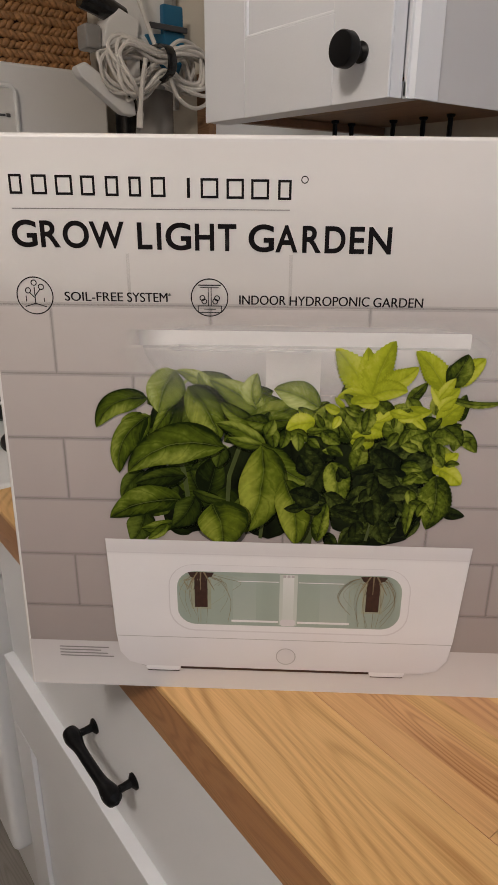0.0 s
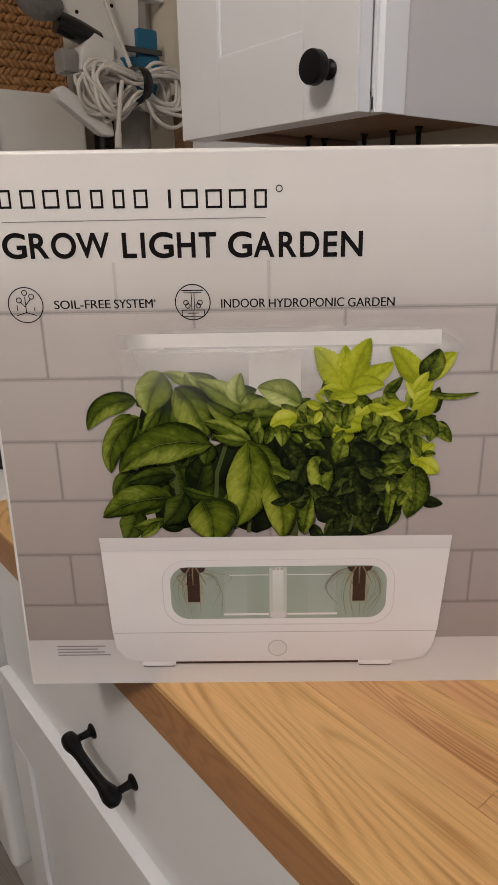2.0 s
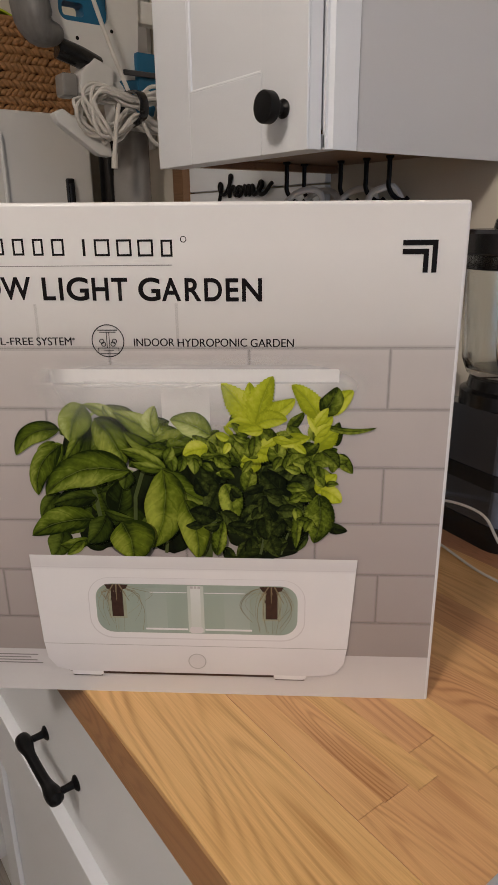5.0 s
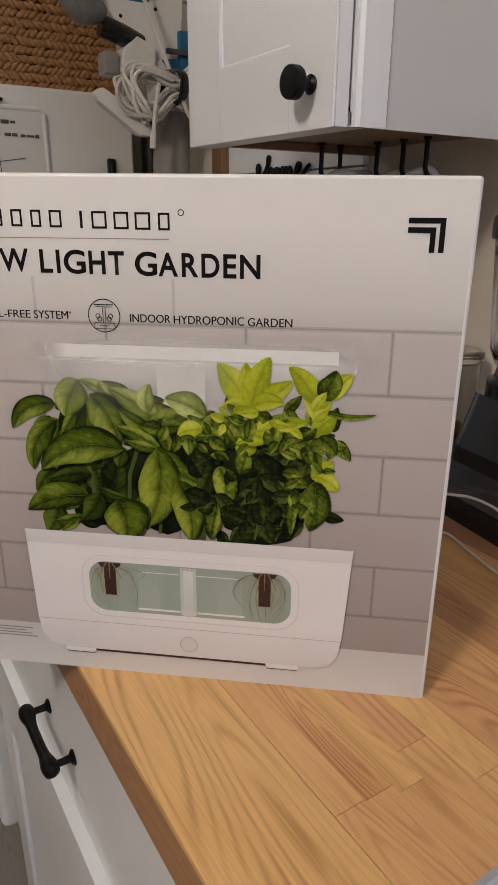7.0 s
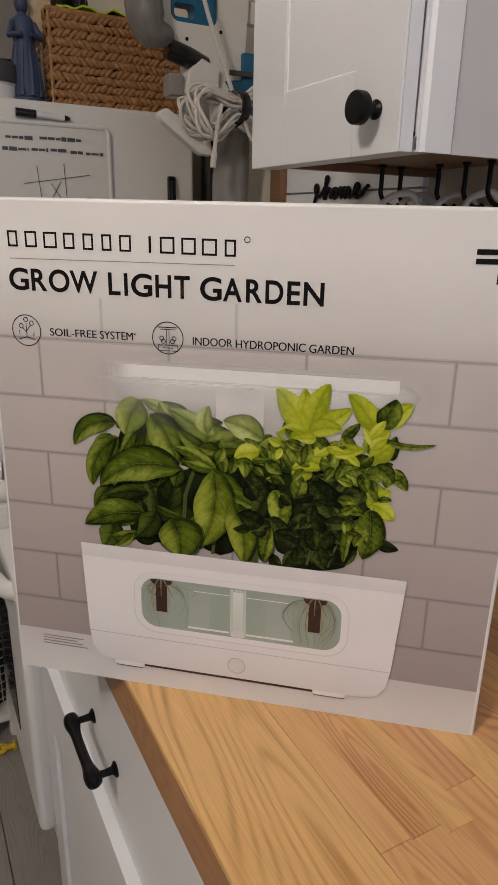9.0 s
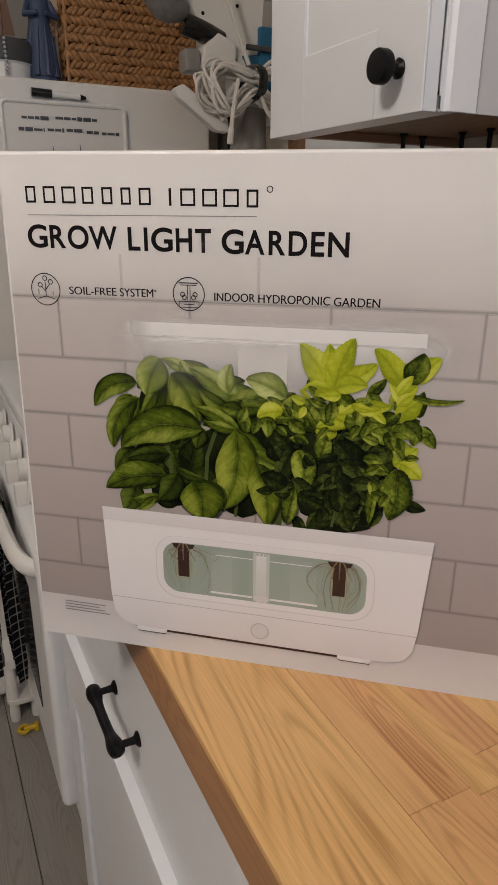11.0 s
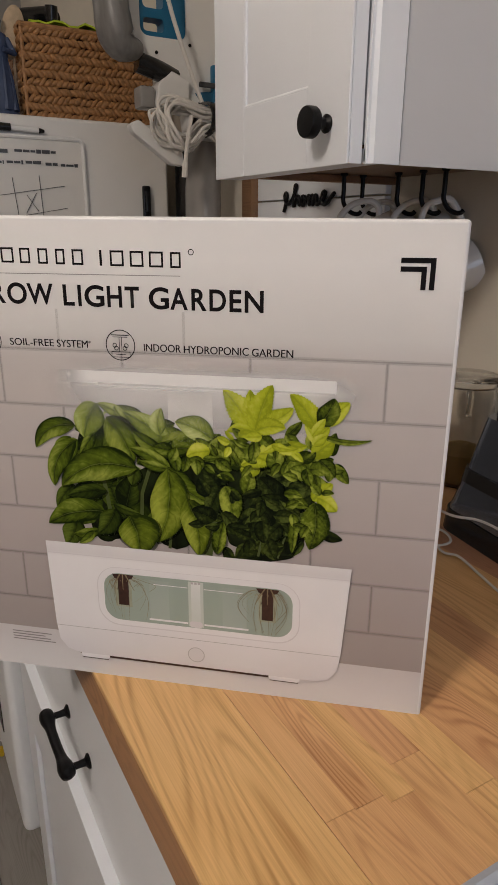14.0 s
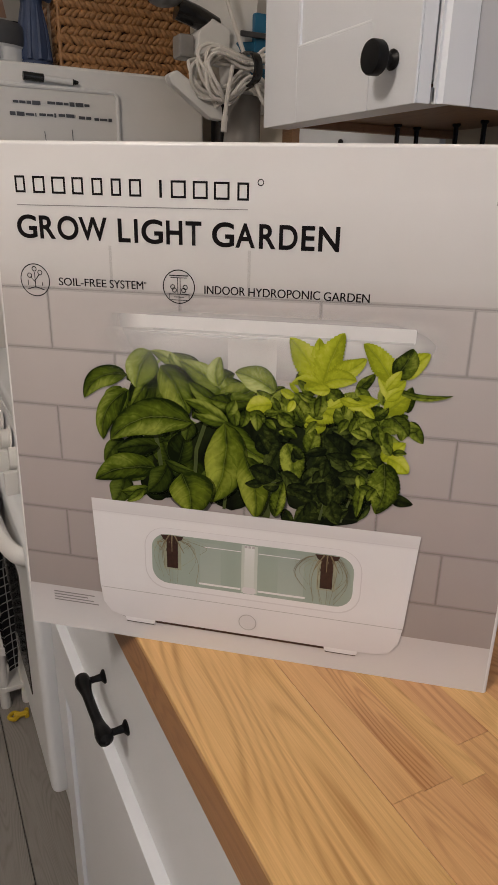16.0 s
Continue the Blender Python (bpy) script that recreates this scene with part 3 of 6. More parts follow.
script = [(0.0, -0.10), (0.03, 0.18), (0.06, 0.60), (0.04, 0.76), (0.015, 0.60), (0.05, 0.32), (0.13, 0.28), (0.21, 0.62), (0.26, 1.02), (0.235, 1.04), (0.225, 0.62), (0.215, 0.12), (0.25, 0.42), (0.295, 0.58), (0.325, 0.45), (0.33, 0.20), (0.365, 0.28), (0.415, 0.54), (0.38, 0.52), (0.37, 0.30), (0.41, 0.16), (0.455, 0.32), (0.435, 0.54), (0.49, 0.46), (0.525, 0.58), (0.535, 0.18), (0.565, 0.52), (0.595, 0.54), (0.605, 0.18), (0.635, 0.52), (0.665, 0.54), (0.675, 0.20), (0.73, 0.24), (0.80, 0.42), (0.835, 0.64), (0.80, 0.70), (0.77, 0.44), (0.80, 0.18), (0.88, 0.24), (0.96, 0.52), (1.0, 0.62)]
sign = tube(rounded_path([(0.6165, 0.782 - 0.164 * a, 1.286 + 0.040 * b) for a, b in script], 5), 0.0036, 8)
sign_ob = solo("word_sign", sign, BLACK_METAL, "black script wall sign that reads home", "sign", smooth=60)

# ---- mugs on hooks under the wall cabinet ----


def hook(x, y, z, turn):
    m = Matrix.Translation((x, y, z)) @ pose(0, 0, 0, 0, 0, turn)
    pts = rounded_path([(0, 0, 0.0), (0, 0, -0.025), (0.0, 0, -0.038), (0.006, 0, -0.049), (0.015, 0, -0.055), (0.023, 0, -0.0555), (0.027, 0, -0.052)], 5)
    bm = tube([m @ p for p in pts], 0.0032, 8)
    turned([(0.0055, 0.0), (0.0055, -0.002), (0.004, -0.004), (0, -0.004)], m, 16, bm)
    return solo("cup_hook", bm, BLACK_METAL, "black metal cup hook under the wall cabinet", "hook", group="cup hooks")


def mug(x, y, z, turn, tall=0.095, r=0.041, drop=0.0):
    """A mug that hangs by its handle, mouth to one side and down."""
    m = Matrix.Translation((x, y, z)) @ pose(0, 0, 0, 0, 0, turn) @ pose(0, 0, 0, 0, 68, 0)
    root = thing("mug", m, "white ceramic mug hanging by its handle from a hook", "mug", "mugs on hooks")
    body = turned([(0, 0.0), (r * 0.78, 0.0), (r * 0.95, 0.006), (r, 0.02), (r, tall), (r - 0.002, tall + 0.001), (r - 0.0042, tall - 0.001), (r - 0.0042, 0.02), (r * 0.85, 0.007), (0, 0.005)], Matrix.Translation((r + 0.026 + drop, 0, -tall / 2)), 32)
    part("body", body, CERAMIC, root, local=True)
    part("handle", tube(rounded_path([(0.028 + drop, 0, 0.030), (0.016 + drop * 0.6, 0, 0.033), (0.004, 0, 0.026), (-0.002, 0, 0.008), (0.0, 0, -0.010), (0.010 + drop * 0.4, 0, -0.026), (0.028 + drop, 0, -0.028)], 6), 0.0048, 10), CERAMIC, root, local=True)


for hx, hy, turn, tall, r in ((0.515, 0.457, -35, 0.095, 0.041), (0.560, 0.470, -30, 0.095, 0.041), (0.570, 0.4025, -36, 0.090, 0.040), (0.570, 0.3525, -32, 0.066, 0.036), (0.570, 0.3105, -40, 0, 0)):
    hook(hx, hy, 1.3285, turn)
    if tall:
        a = radians(turn)
        mug(hx + 0.016 * math.cos(a), hy + 0.016 * math.sin(a), 1.2845, turn + 8, tall, r, 0.034 if tall < 0.07 else 0.0)

# ---- electric range with coil burners ----
RY0, RY1 = 0.474, 1.172
rng = thing("range", Matrix.Translation((0.32, 0.82, 0)), "white enamel electric range with front knobs and coils", "range")
part("body", block(0.040, 0.63, RY0, RY1, 0.0, 0.885, 0.003), ENAMEL, rng)
part("cooktop", block(0.004, 0.63, RY0, RY1, 0.8855, 0.914, 0.008, 3), ENAMEL, rng)
part("control_panel", prism([(-0.004, 0.800), (0.0395, 0.800), (0.0395, 0.8850), (0.004, 0.8850)], RY0 + 0.002, RY1 - 0.002, "y", 0.001), ENAMEL, rng)
for ky in (0.555, 0.645, 0.735, 0.825, 0.915):
    knob = part("knob", turned([(0.023, 0), (0.023, 0.003), (0.018, 0.005), (0.0175, 0.014), (0.016, 0.016), (0, 0.016)], Matrix.Translation((-0.0025, ky, 0.853)) @ pose(0, 0, 0, 0, -84, 0), 28), WHITE_PLASTIC, rng, "white plastic range knob")
    part("grip", block(-0.036, -0.017, ky - 0.006, ky + 0.006, 0.836, 0.871, 0.003), WHITE_PLASTIC, knob)
oven = part("oven_door", block(-0.028, 0.0395, RY0 + 0.004, RY1 - 0.004, 0.345, 0.792, 0.012, 4), ENAMEL, rng)
part("oven_window", block(-0.0295, -0.0275, 0.60, 1.04, 0.45, 0.68), BLACK_PLASTIC, oven, "dark glass oven window")
part("handle", tube(rounded_path([(-0.022, 0.50, 0.762), (-0.040, 0.515, 0.768), (-0.050, 0.58, 0.772), (-0.054, 0.82, 0.774), (-0.050, 1.06, 0.772), (-0.040, 1.13, 0.768), (-0.022, 1.146, 0.762)], 8), 0.0105, 12, flat=1.3), WHITE_PLASTIC, oven, "white bow-shaped oven handle")
part("storage_drawer", block(0.029, 0.0395, RY0 + 0.004, RY1 - 0.004, 0.045, 0.338, 0.004, 3), ENAMEL, rng)


def coil(x, y, r):
    pan = part("drip_pan", turned([(r + 0.014, 0.001), (r + 0.013, 0.004), (r + 0.004, 0.0035), (r - 0.01, 0.0012), (0, 0.0008)], Matrix.Translation((x, y, 0.9141)), 40), BLACK_METAL, rng, "black drip pan")
    pts = []
    turns = 4
    for k in range(turns * 28 + 1):
        a = 2 * math.pi * k / 28
        q = r * (0.28 + 0.72 * k / (turns * 28))
        pts.append((x + q * math.cos(a), y + q * math.sin(a), 0.9235))
    part("coil", tube(pts, 0.0042, 7), DARK_GREY, pan, "dark spiral heating coil")


coil(0.150, 0.588, 0.075)
coil(0.160, 0.985, 0.095)
coil(0.455, 0.635, 0.095)
coil(0.455, 0.985, 0.075)

pan = thing("frying_pan", Matrix.Translation((0.14, 0.800, 0.9145)), "black lidded skillet on the white range top", "pan")
part("bowl", turned([(0, 0.0), (0.098, 0.0), (0.108, 0.006), (0.116, 0.030), (0.119, 0.032), (0.113, 0.031), (0.105, 0.010), (0, 0.006)], None, 40), BLACK_PLASTIC, pan, local=True)
lid = part("lid", turned([(0.117, 0.0325), (0.119, 0.035), (0.104, 0.043), (0.06, 0.051), (0.02, 0.054), (0, 0.0545)], None, 40), DARK_GREY, pan, "dark domed lid", local=True)
part("lid_rim", turned([(0.1205, 0.0315), (0.122, 0.034), (0.1205, 0.0365), (0.1192, 0.034)], None, 40), STEEL, lid, local=True)
part("lid_knob", turned([(0.010, 0.0542), (0.007, 0.062), (0.018, 0.068), (0.018, 0.074), (0, 0.076)], None, 20), BLACK_PLASTIC, lid, local=True)

kettle = thing("kettle", Matrix.Translation((0.195, 1.03, 0.928)), "brushed steel kettle with black lid on the range", "kettle")
part("body", turned([(0, 0.0), (0.078, 0.0), (0.081, 0.006), (0.074, 0.022), (0.060, 0.052), (0.046, 0.078), (0.038, 0.085), (0, 0.086)], None, 40), STEEL, kettle, local=True)
klid = part("lid", turned([(0.038, 0.0865), (0.039, 0.089), (0.030, 0.094), (0.010, 0.097), (0.008, 0.106), (0.017, 0.112), (0.018, 0.118), (0, 0.120)], None, 28), BLACK_PLASTIC, kettle, "black lid with round knob", local=True)
part("handle", tube(rounded_path([(-0.050, 0.03, 0.070), (-0.090, 0.06, 0.080), (-0.100, 0.07, 0.050), (-0.070, 0.045, 0.020)], 6), 0.006, 10), BLACK_PLASTIC, kettle, local=True)
part("spout", tube(rounded_path([(0.018, 0.055, 0.035), (0.026, 0.082, 0.050), (0.030, 0.096, 0.062)], 5), [0.013] * 4 + [0.011] * 4 + [0.008] * 3, 14), STEEL, kettle, local=True)

# ---- towel over the oven handle ----


def towel():
    """Bunched cloth over the handle: the front half falls in deep folds, the back half hangs lower."""
    bm = bmesh.new()
    uvl = bm.loops.layers.uv.new("UVMap")
    prof = []
    for k in range(15):
        prof.append((-0.0695, 0.455 + 0.321 * k / 14, 1.0 - k / 15))
    for k in range(1, 8):
        a = math.pi * k / 8
        prof.append((-0.053 - 0.0165 * math.cos(a), 0.7755 + 0.0195 * math.sin(a), 0.0))
    for k in range(1, 16):
        prof.append((-0.0365 + 0.005 * k / 15, 0.776 - 0.34 * k / 15, -k / 15))
    cols = 40
    grid = []
    dist = 0.0
    last = prof[0]
    for x, z, open_ in prof:
        dist += math.hypot(x - last[0], z - last[1])
        last = (x, z)
        row = []
        along, before = 0.0, None
        for c in range(cols + 1):
            w = c / cols
            deep = 0.034 * min(1, open_ * 2) if open_ > 0 else 0.022 * min(1, -open_ * 2.5)
            fold = deep * math.sin(w * 19.0 + 0.6 + z * 2)
            y = 0.690 + (0.135 + 0.02 * abs(open_)) * w
            if before:
                along += math.hypot(abs(fold) - before[0], y - before[1])
            before = (abs(fold), y)
            row.append((bm.verts.new((x - abs(fold), y, z)), (along / 0.0165, dist / 0.0165)))
        grid.append(row)
    for a, b in zip(grid, grid[1:]):
        for i in range(cols):
            q = (a[i], a[i + 1], b[i + 1], b[i])
            f = bm.faces.new([v for v, _ in q])
            for lp, (_, t) in zip(f.loops, q):
                lp[uvl].uv = t
    bmesh.ops.solidify(bm, geom=bm.faces[:], thickness=0.0022)
    return solo("dish_towel", bm, CHECK, "black dish towel with white check over oven handle", "towel", smooth=60)


towel()

# ---- step stool and a toy on the floor ----
stool = thing("step_stool", Matrix.Translation((-0.002, 1.16, 0)), "small white plastic step stool on the floor", "stool")
part("top", prism(round_rect(-0.062, 0.026, 1.105, 1.215, 0.02), 0.165, 0.190, "z", 0.003), WHITE_PLASTIC, stool)
part("shelf", prism(round_rect(-0.057, 0.021, 1.11, 1.21, 0.015), 0.052, 0.066, "z", 0.002), WHITE_PLASTIC, stool)
for x in (-0.044, 0.008):
    for y in (1.125, 1.195):
        part("leg", turned([(0.012, 0.0), (0.013, 0.01), (0.011, 0.05), (0.013, 0.10), (0.012, 0.166)], Matrix.Translation((x, y, 0)), 16), WHITE_PLASTIC, stool)
clip_toy = bmesh.new()
tube(rounded_path([(-0.075, 1.035, 0.010), (-0.052, 1.03, 0.012), (-0.030, 1.032, 0.012)], 5), 0.010, 8, bm=clip_toy)
tube(rounded_path([(-0.075 + 0.018 * math.cos(a), 1.035 + 0.018 * math.sin(a), 0.010) for a in (0, 1.57, 3.14, 4.71)], 5, True), 0.007, 8, closed=True, bm=clip_toy)
tube([(-0.034, 1.015, 0.009), (-0.030, 1.052, 0.009)], 0.008, 8, bm=clip_toy)
clip_toy.transform(Matrix.Translation((-0.016, 1.071, 0)) @ Matrix.Diagonal((0.7, 0.7, 0.7, 1)) @ Matrix.Translation((0.052, -1.033, 0)))
solo("toy_key", clip_toy, YELLOW, "yellow plastic toy on the kitchen floor", "toy")

# ---- fridge with whiteboard ----
FY = 1.2
fridge = thing("fridge", Matrix.Translation((0.25, 1.6, 0)), "white fridge beside the range, textured side panel", "fridge")
part("body", block(-0.02, 0.549, FY, FY + 0.74, 0.02, 1.478, 0.008, 3), FRIDGE_WHITE, fridge)
part("door", block(-0.085, -0.024, FY, FY + 0.74, 0.02, 1.478, 0.014, 3), FRIDGE_WHITE, fridge)
part("grille", block(-0.018, 0.54, FY + 0.01, FY + 0.73, 0.002, 0.0195), DARK_GREY, fridge)

wb = thing("whiteboard", Matrix.Translation((0.217, FY, 1.09)), "small whiteboard with pen writing on the fridge side", "whiteboard")
part("sheet", block(0.092, 0.342, FY - 0.007, FY - 0.001, 1.098, 1.431, 0.001), BOARD, wb)
part("frame", tube(rounded_path([(x, FY - 0.006, z) for x, z in round_rect(0.090, 0.344, 1.095, 1.434, 0.012, 4)], 1, True), 0.005, 8, closed=True), WHITE_PLASTIC, wb)


def stroke(pts, r=0.0016):
    return tube([(x, FY - 0.0078, z) for x, z in pts], r, 6, flat=0.4)


pen = bmesh.new()
for a, b in (((0.186, 1.352), (0.194, 1.255)), ((0.243, 1.358), (0.246, 1.262)), ((0.158, 1.316), (0.297, 1.338)), ((0.163, 1.268), (0.300, 1.292)), ((0.213, 1.318), (0.236, 1.284)), ((0.234, 1.322), (0.209, 1.280))):
    join(pen, stroke((a, b)))
part("grid_drawing", pen, DARK_GREY, wb, "hand-drawn grid with a cross")
rows_of_ink = bmesh.new()
random.seed(4)
for z, x0, x1 in ((1.404, 0.128, 0.182), (1.406, 0.196, 0.283), (1.382, 0.120, 0.172), (1.383, 0.178, 0.212), (1.384, 0.217, 0.252), (1.382, 0.259, 0.285), (1.381, 0.292, 0.330)):
    x = x0
    while x < x1:
        w = random.uniform(0.008, 0.018)
        h = random.uniform(0.002, 0.0042)
        block(x, min(x + w, x1), FY - 0.0082, FY - 0.0072, z - h, z + h, bm=rows_of_ink)
        x += w + 0.0022
part("writing", rows_of_ink, DARK_GREY, wb, "unreadable pen writing", smooth=0, kind="stuff")
plume = bmesh.new()
random.seed(9)
for k in range(46):
    f = k / 45
    cz, cx = 1.275 - 0.125 * f, 0.300 + 0.012 * math.sin(f * 3)
    a = random.uniform(-0.5, 0.5) + (0 if k % 2 else math.pi)
    ln = 0.038 * math.sin(math.pi * (0.15 + 0.8 * f))
    join(plume, stroke(((cx, cz), (cx + ln * math.cos(a), cz - abs(ln * math.sin(a)) - 0.004)), 0.0032))
part("scribble", plume, DARK_GREY, wb, "dark pen scribble")
marker = thing("marker_pen", Matrix.Translation((0.2, FY, 1.45)), "black and white marker pen clinging to the fridge", "pen")
part("cap", tube([(0.152, FY - 0.0085, 1.4515), (0.192, FY - 0.0085, 1.450)], 0.008, 14), BLACK_PLASTIC, marker)
part("barrel", tube([(0.1925, FY - 0.0085, 1.450), (0.250, FY - 0.0085, 1.4475)], 0.006, 14), WHITE_PLASTIC, marker)
part("tip", tube([(0.2505, FY - 0.0085, 1.4475), (0.262, FY - 0.0085, 1.447)], [0.006, 0.003], 12), BLACK_PLASTIC, marker)

# ---- things on the fridge ----
TOP = 1.478


def basket():
    x0, x1, y0, y1, z0, z1 = 0.245, 0.535, 1.255, 1.475, TOP, TOP + 0.182
    root = thing("wicker_basket", Matrix.Translation((0.39, 1.36, TOP)), "brown woven wicker basket on top of the fridge", "basket")
    core = block(x0 + 0.005, x1 - 0.005, y0 + 0.005, y1 - 0.005, z0, z0 + 0.012)
    for a in ((x0 + 0.004, x0 + 0.010, y0 + 0.004, y1 - 0.004), (x1 - 0.010, x1 - 0.004, y0 + 0.004, y1 - 0.004), (x0 + 0.010, x1 - 0.010, y0 + 0.004, y0 + 0.010), (x0 + 0.010, x1 - 0.010, y1 - 0.010, y1 - 0.004)):
        block(*a, z0, z1 - 0.004, bm=core)
    part("core", core, WICKER_SHADE, root)
    random.seed(21)
    verts, faces = [], []
    rows = 11
    dz = (z1 - z0) / rows
    bead = [(0.0, 0.25), (0.2, 0.75), (0.5, 1.0), (0.8, 0.75), (1.0, 0.25)]
    for sx, sy, ex, ey in ((x0, y0, x1, y0), (x0, y1, x0, y0), (x1, y0, x1, y1), (x1, y1, x0, y1)):
        ln = math.hypot(ex - sx, ey - sy)
        d = Vector(((ex - sx) / ln, (ey - sy) / ln, 0))
        nrm = Vector((d.y, -d.x, 0))
        step = 0.0125
        count = int(ln / step)
        for r in range(rows):
            for c in range(count + 1):
                s = (c - (0.5 if r % 2 else 0.0)) * ln / count + random.uniform(-0.002, 0.002)
                z = z0 + (r + 0.5) * dz + random.uniform(-0.0008, 0.0008)
                slope = dz * random.uniform(0.22, 0.55) * (-1 if r % 2 else 1)
                L = step * random.uniform(1.7, 2.1)
                fat = dz * random.uniform(0.42, 0.58)
                base = len(verts)
                for t, w in bead:
                    mid = Vector((sx, sy, 0)) + d * min(max(s + L * t, -0.002), ln + 0.002)
                    zz = z + slope * (t - 0.5) * 2
                    for k in range(6):
                        a = 2 * math.pi * k / 6
                        verts.append(mid + nrm * (fat * 0.75 * w * math.cos(a) + 0.003 * w - 0.0015) + Vector((0, 0, zz + fat * w * math.sin(a))))
                for i in range(4):
                    for k in range(6):
                        j = (k + 1) % 6
                        faces.append((base + i * 6 + k, base + i * 6 + j, base + i * 6 + 6 + j, base + i * 6 + 6 + k))
    bm = bmesh.new()
    vs = [bm.verts.new(v) for v in verts]
    for f in faces:
        bm.faces.new([vs[i] for i in f])
    part("weave", bm, WICKER, root, "braided wicker strands", smooth=80, kind="stuff")
    rim = [(x0, y0, z1), (x1, y0, z1), (x1, y1, z1), (x0, y1, z1)]
    part("rim", tube(rounded_path([p for a, b in zip(rim, rim[1:] + rim[:1]) for p in (Vector(a).lerp(Vector(b), 0.04), Vector(a).lerp(Vector(b), 0.5), Vector(a).lerp(Vector(b), 0.96))], 3, True), 0.0065, 8, closed=True), WICKER, root)
    for x, y in ((x0, y0), (x1, y0)):
        part("corner_post", tube([(x, y, z0 + 0.002), (x, y, z1)], 0.005, 8), WICKER, root)


basket()
cloth = bmesh.new()
bmesh.ops.create_grid(cloth, x_segments=16, y_segments=10, size=0.5, matrix=Matrix.Translation((0.405, 1.352, TOP + 0.194)) @ Matrix.Diagonal((0.27, 0.18, 1, 1)))
for v in cloth.verts:
    v.co.z += 0.014 * noise.noise(v.co * 22) + 0.008 * noise.noise(v.co * 60)
bmesh.ops.solidify(cloth, geom=cloth.faces[:], thickness=0.004)
solo("lime_cloth", cloth, LIME, "crumpled lime green cloth in the wicker basket", "cloth", smooth=60)
cap = thing("black_bottle", Matrix.Translation((0.312, 1.30, TOP + 0.19)), "black capped bottle lying among cloth in the basket", "bottle")
part("body", turned([(0, 0), (0.022, 0), (0.024, 0.01), (0.024, 0.09), (0.012, 0.105), (0.012, 0.11)], pose(-0.06, 0.02, 0.012, 0, 75, 20), 20), BLACK_PLASTIC, cap, local=True)
part("cap", turned([(0.011, 0), (0.014, 0.002), (0.0135, 0.032), (0, 0.034)], pose(0.012, 0, 0.014, 12, 0, 0), 18), BLACK_PLASTIC, cap, local=True)


def figurine():
    """One plain robed shape with a pair of wings."""
    c = Matrix.Translation((0.196, 1.275, TOP))
    bm = turned([(0.036, 0.0), (0.036, 0.010), (0.030, 0.012)], c, 24)
    turned([(0.030, 0.012), (0.033, 0.03), (0.028, 0.075), (0.021, 0.115), (0.024, 0.140), (0.021, 0.160), (0.009, 0.168), (0.009, 0.172)], c, 24, bm)
    for k in range(9):
        a = 2 * math.pi * k / 9
        tube([c @ Vector((0.031 * math.cos(a), 0.031 * math.sin(a), 0.014)), c @ Vector((0.026 * math.cos(a + 0.1), 0.026 * math.sin(a + 0.1), 0.075)), c @ Vector((0.018 * math.cos(a + 0.2), 0.018 * math.sin(a + 0.2), 0.118))], [0.006, 0.005, 0.003], 6, bm=bm)
    turned([(0, -0.016), (0.011, -0.011), (0.0145, 0), (0.012, 0.011), (0, 0.0165)], c @ Matrix.Translation((0, 0, 0.186)), 18, bm)
    for s in (-1, 1):
        tube([c @ Vector((s * 0.02, -0.004, 0.152)), c @ Vector((s * 0.031, -0.018, 0.125)), c @ Vector((s * 0.008, -0.030, 0.128))], [0.008, 0.007, 0.005], 8, bm=bm)
    return solo("figurine", bm, BLUE_GLAZE, "blue painted robed figurine on a white base", "figurine", smooth=50)


figurine()
wing = turned([(0, -0.004), (0.022, -0.003), (0.026, 0), (0.022, 0.003), (0, 0.004)], Matrix.Translation((0.236, 1.292, TOP + 0.172)) @ pose(0, 0, 0, 90, 12, 0) @ Matrix.Diagonal((0.95, 2.1, 1, 1)), 20)
tube([(0.233, 1.292, TOP), (0.234, 1.292, TOP + 0.13)], 0.003, 8, bm=wing)
solo("feather_ornament", wing, CREAM, "cream plaster wing-shaped ornament behind the figurine", "ornament")

stand = thing("cake_stand", Matrix.Translation((0.115, 1.30, TOP)), "dark lidded dish with silver bead rim on fridge", "dish")
part("dish", turned([(0.060, 0), (0.064, 0.004), (0.066, 0.030), (0.070, 0.034), (0, 0.034)], None, 36), WHITE_PLASTIC, stand, local=True)
part("cover", turned([(0.070, 0.0345), (0.072, 0.040), (0.072, 0.066), (0.066, 0.076), (0, 0.080)], None, 36), DARK_GREY, stand, "dark grey cover", local=True)
for k in range(9):
    part("bead", turned([(0, -0.004), (0.0035, -0.002), (0.0035, 0.002), (0, 0.004)], Matrix.Translation((0.0, -0.0735, 0.008 + 0.0078 * k)), 10), STEEL, stand, local=True)
boat = thing("sail_ornament", Matrix.Translation((0.128, 1.33, TOP + 0.080)), "brown cloth sail ornament on the dark dish", "ornament")
part("hull", prism([(-0.05, 0.012), (-0.035, 0.0), (0.035, 0.0), (0.05, 0.012)], -0.015, 0.015, "y", 0.003), BLACK_PLASTIC, boat, local=True)
part("mast", tube([(0, 0, 0.011), (0.002, 0, 0.17)], 0.0025, 8), BROWN_GLAZE, boat, local=True)
for s in (-1, 1):
    part("sail", prism([(s * 0.003, 0.018), (s * 0.026, 0.018), (s * 0.004, 0.150)], -0.001, 0.001, "y"), BROWN_GLAZE, boat, local=True, smooth=0)

# ---- steam mop, cords and clips on the wall before the fridge ----
MY = 1.0
mop = thing("steam_mop", Matrix.Translation((0.56, MY, 1.28)), "white and blue steam mop hung on the wall", "steam mop")
